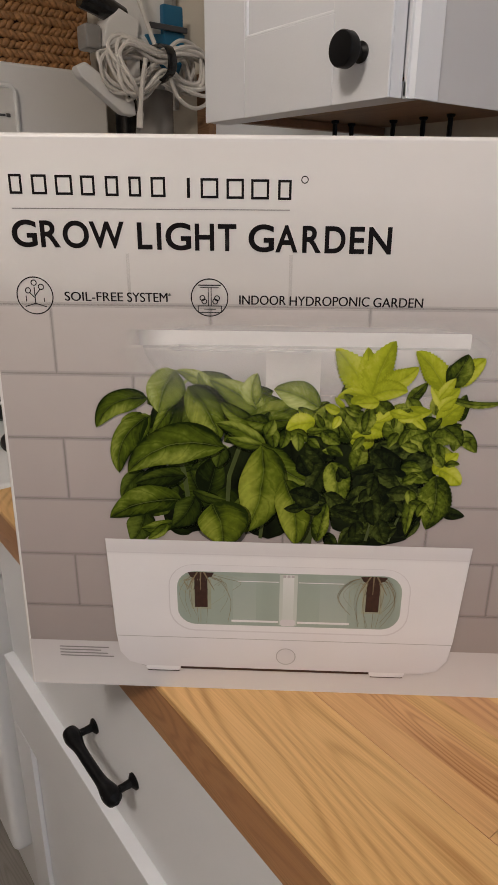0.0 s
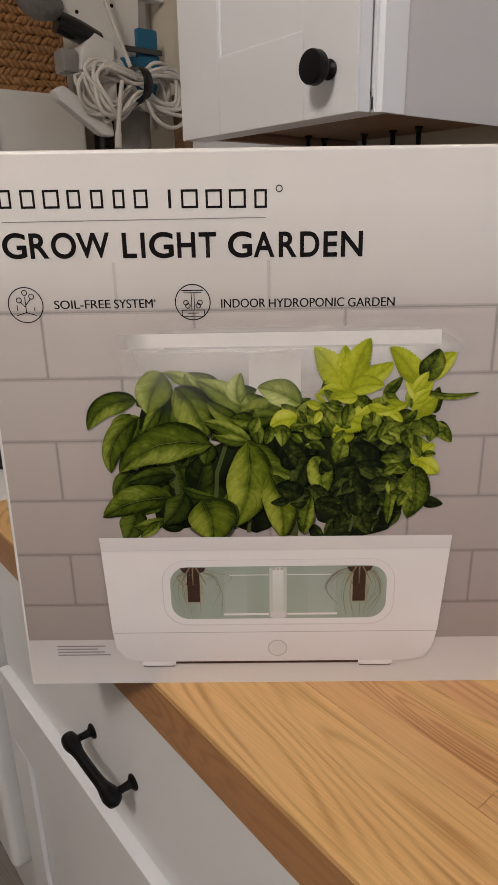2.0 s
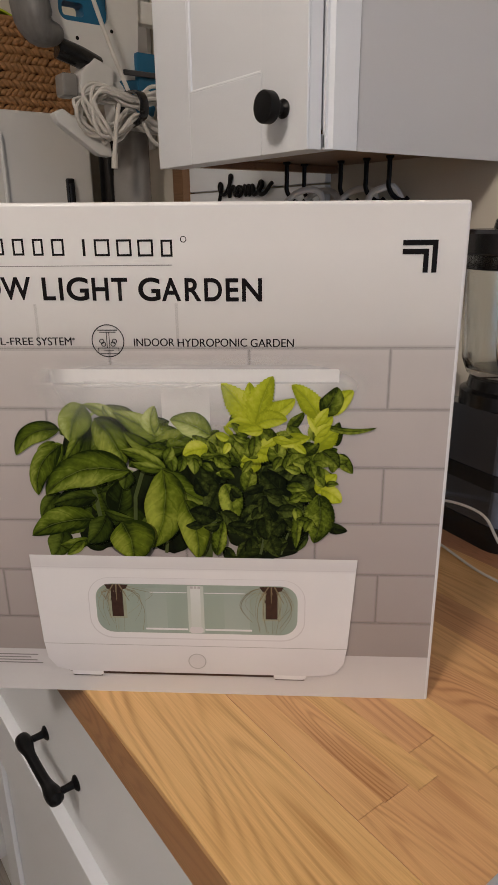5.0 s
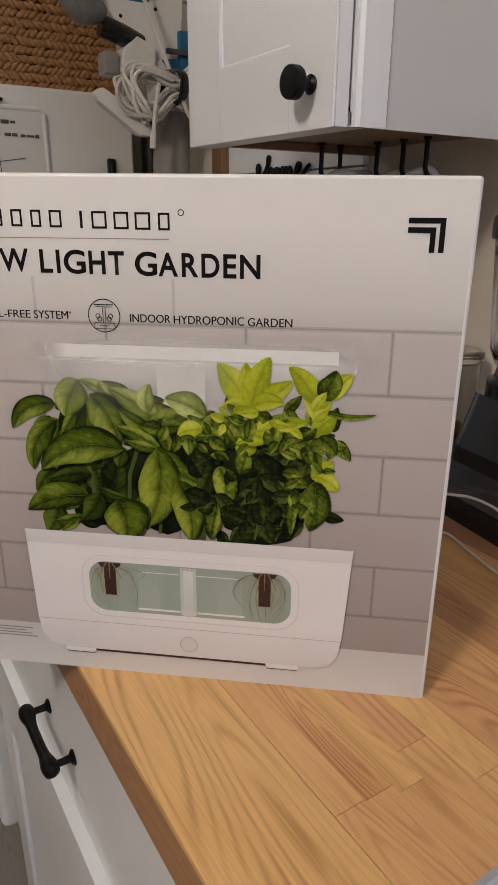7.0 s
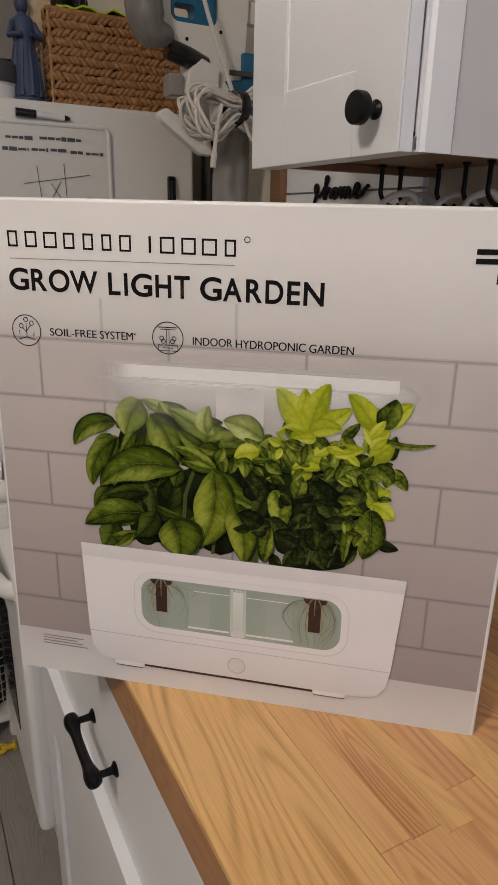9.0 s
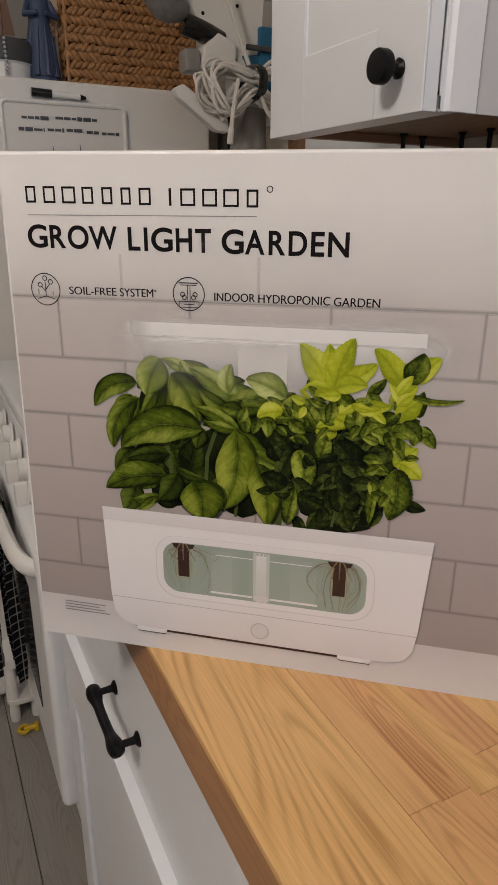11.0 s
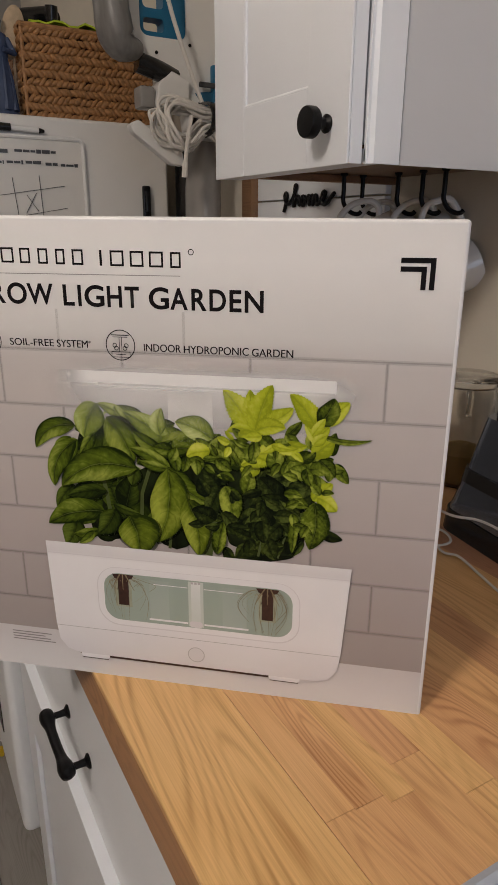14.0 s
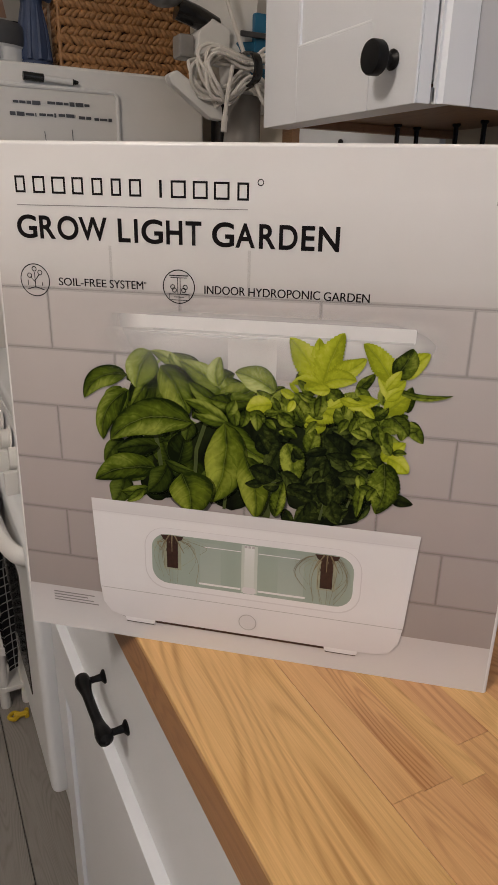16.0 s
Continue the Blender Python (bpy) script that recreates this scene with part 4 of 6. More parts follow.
part("hanger", block(0.560, 0.6345, MY - 0.012, MY + 0.012, 1.62, 1.66, 0.003), WHITE_PLASTIC, mop)
plate_edge = [(0.386, 1.800), (0.388, 1.700), (0.389, 1.640), (0.392, 1.608), (0.398, 1.585), (0.409, 1.569), (0.424, 1.557), (0.445, 1.538), (0.468, 1.521), (0.498, 1.508), (0.530, 1.502), (0.550, 1.508), (0.561, 1.523), (0.567, 1.590), (0.572, 1.670), (0.573, 1.800)]


def holed(edge, holes, y0, y1):
    """A plate in x and z with openings, from y0 back to y1."""
    bm = bmesh.new()
    for pts in [edge] + holes:
        vs = [bm.verts.new((x, y0, z)) for x, z in pts]
        for i in range(len(vs)):
            bm.edges.new((vs[i - 1], vs[i]))
    bmesh.ops.triangle_fill(bm, use_beauty=True, use_dissolve=False, edges=bm.edges[:])
    made = bmesh.ops.extrude_face_region(bm, geom=bm.faces[:])
    bmesh.ops.translate(bm, vec=(0, y1 - y0, 0), verts=[v for v in made["geom"] if isinstance(v, bmesh.types.BMVert)])
    return bm


grip_hole = round_rect(0.408, 0.505, 1.602, 1.775, 0.016, 6)
loop = part("loop_handle", holed(plate_edge, [grip_hole], MY - 0.022, MY + 0.022), WHITE_PLASTIC, mop, "white loop handle")
part("grip_lining", holed(round_rect(0.4085, 0.5045, 1.6025, 1.7745, 0.0155, 6), [round_rect(0.417, 0.459, 1.611, 1.634, 0.006, 4), round_rect(0.417, 0.459, 1.650, 1.765, 0.008, 4)], MY - 0.017, MY + 0.018), BLUE, loop, "blue grip lining")
for sx, sz in ((0.440, 1.575), (0.5113, 1.595)):
    part("screw", turned([(0.0034, 0), (0.0034, 0.0006), (0, 0.0008)], Matrix.Translation((sx, MY - 0.022, sz)) @ pose(0, 0, 0, 90, 0, 0), 12), BLACK_METAL, loop, "small dark screw")
part("neck", prism([(0.505, 1.510), (0.558, 1.510), (0.568, 1.47), (0.560, 1.41), (0.512, 1.41), (0.503, 1.47)], MY - 0.024, MY + 0.024, "y", 0.006), WHITE_PLASTIC, mop)
part("tank", tube(rounded_path([(0.360, MY - 0.03, 1.80), (0.350, MY - 0.03, 1.70), (0.352, MY - 0.03, 1.62), (0.366, MY - 0.03, 1.578), (0.405, MY - 0.028, 1.575)], 6), [0.040] * 12 + [0.042] * 4 + [0.040, 0.038, 0.036, 0.033, 0.030, 0.027, 0.024, 0.020, 0.015], 20, flat=0.8), SMOKE, mop, "smoked grey water tank")
part("nozzle", tube(rounded_path([(0.40, MY - 0.02, 1.555), (0.44, MY - 0.02, 1.545), (0.48, MY - 0.01, 1.535)], 4), 0.019, 14), BLACK_PLASTIC, mop, "black nozzle under the tank")
part("pole", tube([(0.545, MY - 0.012, 1.42), (0.540, MY - 0.012, 1.33), (0.536, MY - 0.012, 0.945)], [0.034, 0.038, 0.040], 24), GREY_PLASTIC, mop, "grey tube body")
part("bracket", block(0.400, 0.432, MY - 0.030, MY + 0.010, 1.475, 1.515, 0.006), GREY_PLASTIC, mop)
part("hood", prism([(0.430, 1.480), (0.500, 1.470), (0.505, 1.530), (0.465, 1.545), (0.438, 1.520)], MY - 0.036, MY + 0.012, "y", 0.005), WHITE_PLASTIC, mop)
part("blue_clip", block(0.556, 0.600, MY - 0.034, MY - 0.006, 1.492, 1.565, 0.004), BLUE, mop, "blue plastic clip")
part("blue_wedge", prism([(0.520, 1.512), (0.606, 1.522), (0.600, 1.455), (0.560, 1.450)], MY - 0.030, MY + 0.004, "y", 0.003), BLUE, mop)
part("clip_plate", block(0.522, 0.604, MY - 0.042, MY - 0.036, 1.520, 1.530, 0.002), DARK_GREY, mop)
part("foot_pad", prism([(0.366, 1.440), (0.386, 1.450), (0.478, 1.395), (0.480, 1.370), (0.452, 1.372), (0.374, 1.425)], MY - 0.055, MY - 0.030, "y", 0.005), WHITE_PLASTIC, mop, "white plastic foot")

cordset = thing("cord_bundle", Matrix.Translation((0.5, MY, 1.45)), "bundled white power cord with black strap on mop", "cord")
random.seed(12)
for k in range(12):
    cz, rr = 1.452 + random.uniform(-0.012, 0.012), random.uniform(0.026, 0.044)
    tilt = random.uniform(-0.3, 0.25)
    yy = MY - 0.060 - 0.0042 * k
    lft = 0.415 + random.uniform(-0.012, 0.03)
    rgt = 0.605 + random.uniform(-0.02, 0.022)
    pinch = 0.008 + 0.002 * (k % 4)
    pts = [(0.512, yy, cz + pinch), (0.555, yy, cz + rr * 0.75), (rgt - 0.01, yy, cz + rr * 0.6), (rgt, yy, cz), (rgt - 0.012, yy, cz - rr * 0.7), (0.555, yy, cz - rr * 0.75), (0.512, yy, cz - pinch),
           (0.470, yy, cz - rr * 0.9 - 0.01), (lft + 0.01, yy, cz - rr * 0.9 + tilt * 0.05), (lft, yy, cz + 0.004), (lft + 0.015, yy, cz + rr * 0.6), (0.465, yy, cz + rr * 0.55)]
    pts = [(x + random.uniform(-0.007, 0.007), y + random.uniform(-0.012, 0.012), z + random.uniform(-0.006, 0.006)) for x, y, z in pts]
    part("cord_loop", tube(rounded_path(pts, 5, True), 0.0036, 7, closed=True), CORD, cordset)
part("hanging_loop", tube(rounded_path([(0.515, MY - 0.112, 1.44), (0.535, MY - 0.112, 1.40), (0.570, MY - 0.112, 1.385), (0.605, MY - 0.105, 1.40), (0.618, MY - 0.10, 1.44), (0.61, MY - 0.10, 1.47)], 6), 0.0036, 7), CORD, cordset)
part("cord_end", tube(rounded_path([(0.47, MY - 0.114, 1.455), (0.462, MY - 0.114, 1.42), (0.455, MY - 0.114, 1.375), (0.452, MY - 0.114, 1.345)], 6), [0.0042] * 13 + [0.006] * 6, 8), CORD, cordset)
part("riser", tube(rounded_path([(0.510, MY - 0.085, 1.475), (0.480, MY - 0.080, 1.55), (0.452, MY - 0.075, 1.63), (0.430, MY - 0.070, 1.72), (0.42, MY - 0.06, 1.80)], 6), 0.0042, 8), CORD, cordset)
part("strap", tube(rounded_path([(0.512, MY - 0.045, 1.48), (0.512, MY - 0.122, 1.475), (0.514, MY - 0.122, 1.435), (0.512, MY - 0.045, 1.428)], 5, True), 0.010, 8, closed=True, flat=0.35), BLACK_PLASTIC, cordset, "black hook-and-loop strap")

caddy = thing("fridge_clip", Matrix.Translation((0.47, 1.19, 1.30)), "black clip on the fridge side panel", "clip")
part("plate", block(0.480, 0.500, FY - 0.010, FY + 0.0004, 1.27, 1.345, 0.004), BLACK_PLASTIC, caddy)
part("lever", block(0.484, 0.496, FY - 0.018, FY - 0.0105, 1.285, 1.335, 0.003), BLACK_PLASTIC, caddy)
strip = thing("hook_strip", Matrix.Translation((0.63, 1.08, 1.6)), "white wall strip with small black screws", "wall strip")
part("strip", block(0.624, 0.6345, 1.045, 1.135, 1.40, 2.0, 0.002), WHITE_PLASTIC, strip)
for k in range(6):
    part("screw", turned([(0.005, 0), (0.005, 0.002), (0.0025, 0.004), (0, 0.004)], Matrix.Translation((0.624, 1.07 + 0.03 * (k % 2), 1.55 + 0.06 * k)) @ pose(0, 0, 0, 0, -90, 0), 12), BLACK_METAL, strip)
# black post added as the deep shade of the gap beside the fridge
rod = solo("vacuum_tube", tube([(0.600, 1.217, 0.0), (0.600, 1.217, 0.9), (0.601, 1.216, 1.43), (0.601, 1.216, 1.44)], [0.025, 0.025, 0.025, 0.020], 20), BLACK_PLASTIC, "black post added to stand in for the gap's shade", "tube")

# ---- blender, jars, cable and tray on the worktop ----
blend = thing("blender", Matrix.Translation((0.510, 0.064, COUNTER)) @ pose(0, 0, 0, 0, 0, -8), "black and steel countertop blender with glass jar", "blender")


def frustum(w0, w1, z0, z1, r=0.02, bevel=0.0):
    """A tapered block with round corners."""
    bm = bmesh.new()
    low = [bm.verts.new((x, y, z0)) for x, y in round_rect(-w0, w0, -w0, w0, r, 5)]
    high = [bm.verts.new((x, y, z1)) for x, y in round_rect(-w1, w1, -w1, w1, r * w1 / w0, 5)]
    bm.faces.new(low[::-1])
    bm.faces.new(high)
    for i in range(len(low)):
        j = (i + 1) % len(low)
        bm.faces.new((low[i], low[j], high[j], high[i]))
    if bevel:
        bmesh.ops.bevel(bm, geom=[e for e in bm.edges if e.calc_face_angle(0) > 1.0], offset=bevel, segments=2, affect="EDGES")
    return bm


part("foot", frustum(0.077, 0.075, 0.0, 0.026, 0.026, 0.004), BLACK_PLASTIC, blend, local=True)
lower = part("control_band", frustum(0.073, 0.064, 0.0265, 0.062, 0.024, 0.002), DARK_STEEL, blend, "dark steel control band", local=True)
for k in range(4):
    part("button", block(-0.050 + 0.030 * k, -0.030 + 0.030 * k, -0.0735, -0.066, 0.040, 0.052, 0.001), STEEL, lower, local=True)
part("waist", frustum(0.066, 0.063, 0.0625, 0.078, 0.024, 0.003), BLACK_PLASTIC, blend, local=True)
part("shell", frustum(0.061, 0.049, 0.0785, 0.140, 0.022, 0.003), DARK_STEEL, blend, "dark steel motor shell", local=True)
part("collar", turned([(0.053, 0.1405), (0.053, 0.155), (0.046, 0.158), (0.044, 0.168), (0.042, 0.170), (0, 0.170)], None, 36), BLACK_PLASTIC, blend, local=True)
jar = part("jar", turned([(0.040, 0.1705), (0.048, 0.174), (0.054, 0.19), (0.062, 0.296), (0.0625, 0.299), (0.0585, 0.299), (0.050, 0.192), (0.043, 0.180), (0, 0.178)], None, 40), CLEAR, blend, "clear glass jar", local=True)
part("jar_handle", tube(rounded_path([(-0.060, -0.038, 0.286), (-0.076, -0.050, 0.284), (-0.082, -0.054, 0.262), (-0.074, -0.050, 0.212), (-0.056, -0.040, 0.192), (-0.044, -0.028, 0.194)], 6), 0.0085, 12), CLEAR, jar, local=True)
part("lid", turned([(0.058, 0.2850), (0.058, 0.2995), (0.065, 0.300), (0.066, 0.303), (0.066, 0.320), (0.062, 0.324), (0.034, 0.325), (0.032, 0.334), (0, 0.335)], None, 36), BLACK_PLASTIC, blend, "black jar lid", local=True)

tub = thing("storage_jar", Matrix.Translation((0.572, 0.235, COUNTER)), "clear plastic lidded jar with dry pasta", "jar")
part("wall", turned([(0.030, 0.0), (0.034, 0.003), (0.038, 0.140), (0.0355, 0.140), (0.032, 0.005), (0, 0.005)], None, 36), CLEAR_PLASTIC, tub, local=True)
part("contents", turned([(0, 0.0055), (0.0295, 0.0055), (0.0310, 0.046), (0.022, 0.054), (0.010, 0.058), (0, 0.054)], None, 28), PASTA, tub, "yellow dry pasta", local=True)
part("lid", turned([(0.0385, 0.1405), (0.041, 0.143), (0.041, 0.152), (0.036, 0.155), (0.02, 0.157), (0, 0.157)], None, 36), CLEAR_PLASTIC, tub, local=True)
part("latch", tube(rounded_path([(-0.028, -0.030, 0.142), (-0.031, -0.034, 0.128), (-0.029, -0.031, 0.108)], 4), 0.004, 8), CLEAR_PLASTIC, tub, local=True)
grinder = solo("pepper_mill", turned([(0.020, 0), (0.021, 0.01), (0.015, 0.05), (0.019, 0.095), (0.0195, 0.13), (0.012, 0.14), (0, 0.142)], Matrix.Translation((0.512, 0.262, COUNTER)), 24), BLACK_PLASTIC, "black pepper mill beside the storage jar", "pepper mill")

cable = tube(rounded_path([(0.470, 0.230, COUNTER + 0.0032), (0.430, 0.150, COUNTER + 0.0032), (0.394, 0.0902, COUNTER + 0.0032), (0.4003, 0.0695, COUNTER + 0.0032), (0.3913, 0.0357, COUNTER + 0.0032), (0.3809, -0.0007, COUNTER + 0.0032), (0.378, -0.030, COUNTER + 0.0032), (0.374, -0.0405, COUNTER + 0.006)], 8), 0.0014, 8)
tube(rounded_path([(0.452, 0.195, COUNTER + 0.020), (0.3877, 0.0810, 0.9660), (0.3893, 0.0415, 0.9740), (0.3871, 0.0128, 0.9760), (0.3853, -0.0039, 0.9720), (0.3751, -0.0224, 0.9620), (0.3590, -0.0480, 0.9528)], 8), 0.0014, 8, bm=cable)
tube(rounded_path([(0.404 + 0.022 * math.cos(a), 0.118 + 0.026 * math.sin(a), COUNTER + 0.0065) for a in (0, 1.05, 2.1, 3.14, 4.2, 5.2)], 5, True), 0.0014, 8, closed=True, bm=cable)
solo("charging_cable", cable, CORD, "thin white charging cable looped on the worktop", "cable")

lens_jar = thing("small_jar", Matrix.Translation((0.370, -0.068, COUNTER)), "small glass jar with pale blue lid on worktop", "jar")
part("glass", turned([(0.024, 0), (0.027, 0.003), (0.027, 0.024), (0.024, 0.026), (0, 0.026)], None, 30), BLUE_GLASS, lens_jar, local=True)
part("lid", turned([(0.028, 0.0262), (0.029, 0.028), (0.029, 0.036), (0.026, 0.038), (0.024, 0.0365), (0, 0.0365)], None, 30), mat("pale_blue_metal", (0.20, 0.42, 0.58), 0.3, metal=0.4), lens_jar, "pale blue metal lid", local=True)

tray = thing("baking_tray", Matrix.Translation((0.3, -0.4, COUNTER)), "grey metal tray lying on the worktop", "tray")
part("base", prism(round_rect(0.042, 0.50, -0.60, -0.210, 0.02), COUNTER, COUNTER + 0.004, "z"), TRAY_GREY, tray)
part("rim", tube([(x, y, COUNTER + 0.006) for x, y in round_rect(0.040, 0.502, -0.602, -0.208, 0.022)], 0.006, 8, closed=True), TRAY_GREY, tray)

# ---- carton of the herb garden ----
BOX = Matrix.Translation((-0.0680, 0.1308, 0.914)) @ pose(0, 0, 0, 0, 0, -39.8)
W, H, D = 0.344, 0.345, 0.20
carton = thing("grow_light_box", BOX, "white printed carton showing herbs in a planter", "carton")


def lean(bm):
    """The carton is not quite square: its worn left edge leans in towards the top."""
    for v in bm.verts:
        if v.co.x < W / 2:
            v.co.x += 0.0055 * v.co.z / H * (1 - 2 * v.co.x / W)
            v.co.z += 0.0022 * v.co.z / H * (1 - 2 * v.co.x / W)
    return bm


shell = block(0, W, 0.0, D, 0, H)
bmesh.ops.bevel(shell, geom=[e for e in shell.edges if max(v.co.z for v in e.verts) > 0.1], offset=0.0024, segments=3, affect="EDGES", profile=0.5)
part("carton_body", lean(shell), CARTON, carton, local=True)
part("top_seam", block(0.004, W - 0.004, D / 2 - 0.0006, D / 2 + 0.0006, H + 0.0001, H + 0.0005), GREY_INK, carton, local=True)
LAYER = [0.00004]


def sheet(name, bm, material, label="", step=0.00001):
    """Ink: a thin flat shape in (u, v) laid on the carton's front, above what was printed before it."""
    LAYER[0] += step
    bm.transform(Matrix.Translation((0, -LAYER[0], 0)) @ pose(0, 0, 0, 90, 0, 0))
    if name == "tile_wall_print":
        lean(bm)
    mesh = bpy.data.meshes.new(name)
    bm.normal_update()
    for f in bm.faces:
        if f.normal.y > 0:
            f.normal_flip()
    bm.to_mesh(mesh)
    bm.free()
    mesh.materials.append(material)
    ob = new(name, mesh)
    ob.parent = carton
    ROOT[ob] = BOX
    return tagged(ob, label)


def flat(outline):
    bm = bmesh.new()
    bm.faces.new([bm.verts.new((a, b, 0)) for a, b in outline])
    return bm


def bars(rects):
    bm = bmesh.new()
    for a, b, c, d in rects:
        bm.faces.new([bm.verts.new(p) for p in ((a, c, 0), (b, c, 0), (b, d, 0), (a, d, 0))])
    return bm


def line(pts, w, taper=1.0):
    """A flat stroke of width w along points."""
    p = [Vector((a, b, 0)) for a, b in pts]
    bm = bmesh.new()
    left, right = [], []
    for i, q in enumerate(p):
        d = p[min(i + 1, len(p) - 1)] - p[max(i - 1, 0)]
        s = Vector((-d.y, d.x, 0)).normalized() * w / 2 * (1 + (taper - 1) * i / (len(p) - 1))
        left.append(bm.verts.new(q + s))
        right.append(bm.verts.new(q - s))
    for i in range(len(p) - 1):
        bm.faces.new((left[i], left[i + 1], right[i + 1], right[i]))
    return bm


def ring_flat(cx, cy, r, w, seg=40):
    bm = bmesh.new()
    a = [bm.verts.new((cx + r * math.cos(2 * math.pi * k / seg), cy + r * math.sin(2 * math.pi * k / seg), 0)) for k in range(seg)]
    b = [bm.verts.new((cx + (r - w) * math.cos(2 * math.pi * k / seg), cy + (r - w) * math.sin(2 * math.pi * k / seg), 0)) for k in range(seg)]
    for k in range(seg):
        j = (k + 1) % seg
        bm.faces.new((a[k], a[j], b[j], b[k]))
    return bm


E0, E1 = 0.0026, W - 0.0026
WALL_INK = fade_ink("tile_wall_ink", [(0.036, (0.350, 0.305, 0.290)), (0.12, (0.425, 0.375, 0.360)), (0.20, (0.50, 0.455, 0.438)), (0.255, (0.555, 0.52, 0.503)), (0.275, (0.66, 0.645, 0.63)), (0.32, (0.79, 0.78, 0.77))])
sheet("tile_wall_print", bars([(E0, W / 2, 0.036, H - 0.0026), (W / 2, E1, 0.036, H - 0.0026)]), WALL_INK)
rows_at = (0.2605, 0.2212, 0.1817, 0.1417, 0.1030, 0.0645)
for z in rows_at:
    sheet("grout_blur_print", bars([(E0 + 0.0055 * z / H, E1, z - 0.0014, z + 0.0014)]), SOFT_GROUT, step=0.000002)
    sheet("grout_line_print", bars([(E0 + 0.0055 * z / H, E1, z - 0.00045, z + 0.00045)]), GROUT_INK if z < 0.25 else SOFT_GROUT, step=0.000002)
for k, (hi, lo) in enumerate(zip(rows_at, rows_at[1:] + (0.036,))):
    for x in ((0.039, 0.128, 0.2155, 0.3025) if k % 2 == 0 else (0.083, 0.171, 0.259)):
        if k != 5:
            sheet("grout_blur_print", bars([(x - 0.0011, x + 0.0011, lo + 0.0012, hi - 0.0012)]), SOFT_GROUT, step=0.000002)
            sheet("grout_joint_print", bars([(x - 0.00045, x + 0.00045, lo + 0.0005, hi - 0.0005)]), GROUT_INK, step=0.000002)
for x in (0.0838, 0.1715):
    sheet("pale_joint_print", bars([(x - 0.0009, x + 0.0009, 0.2619, 0.2880)]), PALE_GROUT, step=0.000002)
sheet("table_print", bars([(E0, E1, 0.0004, 0.0365)]), fade_ink("table_ink", [(0.0, (0.70, 0.68, 0.68)), (0.036, (0.60, 0.57, 0.57))]))

# grow light bar and its glow
sheet("glow_print", flat(round_rect(0.060, 0.312, 0.182, 0.2595, 0.002)), fade_ink("glow_ink", [(0.190, 0.0), (0.210, 0.26), (0.226, 0.62), (0.238, 0.86), (0.247, 0.40), (0.2575, 0.0)], alpha=True, sides=((0.064, 0.130), (0.308, 0.245))))
sheet("light_post_print", bars([(0.159, 0.190, 0.180, 0.236)]), fade_ink("post_ink", [(0.18, (0.62, 0.62, 0.59)), (0.236, (0.72, 0.71, 0.69))]))
sheet("light_bar_print", flat(round_rect(0.078, 0.2718, 0.2385, 0.2472, 0.0012)), fade_ink("light_bar_ink", [(0.2, 0.95), (0.26, 0.95)], alpha=True, sides=((0.078, 0.105),)))
sheet("bar_underside_print", bars([(0.086, 0.2708, 0.2378, 0.2392)]), fade_ink("bar_underside_ink", [(0.2, 0.5), (0.26, 0.5)], alpha=True, sides=((0.086, 0.130),)))

# leaves
INKS = {
    "basil_deep": leaf_ink("basil_deep_ink", (0.003, 0.004, 0.002), (0.006, 0.009, 0.003), (0.014, 0.020, 0.006), (0.008, 0.012, 0.005)),
    "mint_deep": leaf_ink("mint_deep_ink", (0.004, 0.006, 0.003), (0.009, 0.013, 0.005), (0.02, 0.028, 0.009), (0.012, 0.018, 0.007)),
    "basil_dark": leaf_ink("basil_dark_ink", (0.005, 0.009, 0.002), (0.032, 0.050, 0.005), (0.115, 0.155, 0.020), (0.09, 0.13, 0.03)),
    "basil_mid": leaf_ink("basil_mid_ink", (0.010, 0.019, 0.002), (0.088, 0.126, 0.009), (0.33, 0.38, 0.065), (0.36, 0.43, 0.13)),
    "basil_bright": leaf_ink("basil_bright_ink", (0.016, 0.028, 0.003), (0.110, 0.148, 0.010), (0.33, 0.375, 0.050), (0.25, 0.32, 0.07)),
    "basil_light": leaf_ink("basil_light_ink", (0.060, 0.092, 0.010), (0.22, 0.275, 0.040), (0.56, 0.61, 0.24), (0.52, 0.57, 0.26)),
    "mint_dark": leaf_ink("mint_dark_ink", (0.004, 0.007, 0.003), (0.022, 0.032, 0.006), (0.095, 0.125, 0.024), (0.06, 0.085, 0.02), 0.75),
    "mint_mid": leaf_ink("mint_mid_ink", (0.016, 0.027, 0.003), (0.110, 0.150, 0.012), (0.34, 0.39, 0.055), (0.32, 0.38, 0.10), 0.75),
    "mint_bright": leaf_ink("mint_bright_ink", (0.25, 0.30, 0.012), (0.43, 0.48, 0.026), (0.60, 0.62, 0.11), (0.55, 0.58, 0.14), 0.3),
}
SHADE = bpy.data.materials.new("leaf_shade_ink")
SHADE.use_nodes = True
SHADE.node_tree.nodes["Principled BSDF"].inputs["Base Color"].default_value = (0.006, 0.010, 0.003, 1)
SHADE.node_tree.nodes["Principled BSDF"].inputs["Specular IOR Level"].default_value = 0.1
SHADE.node_tree.nodes["Principled BSDF"].inputs["Alpha"].default_value = 0.62


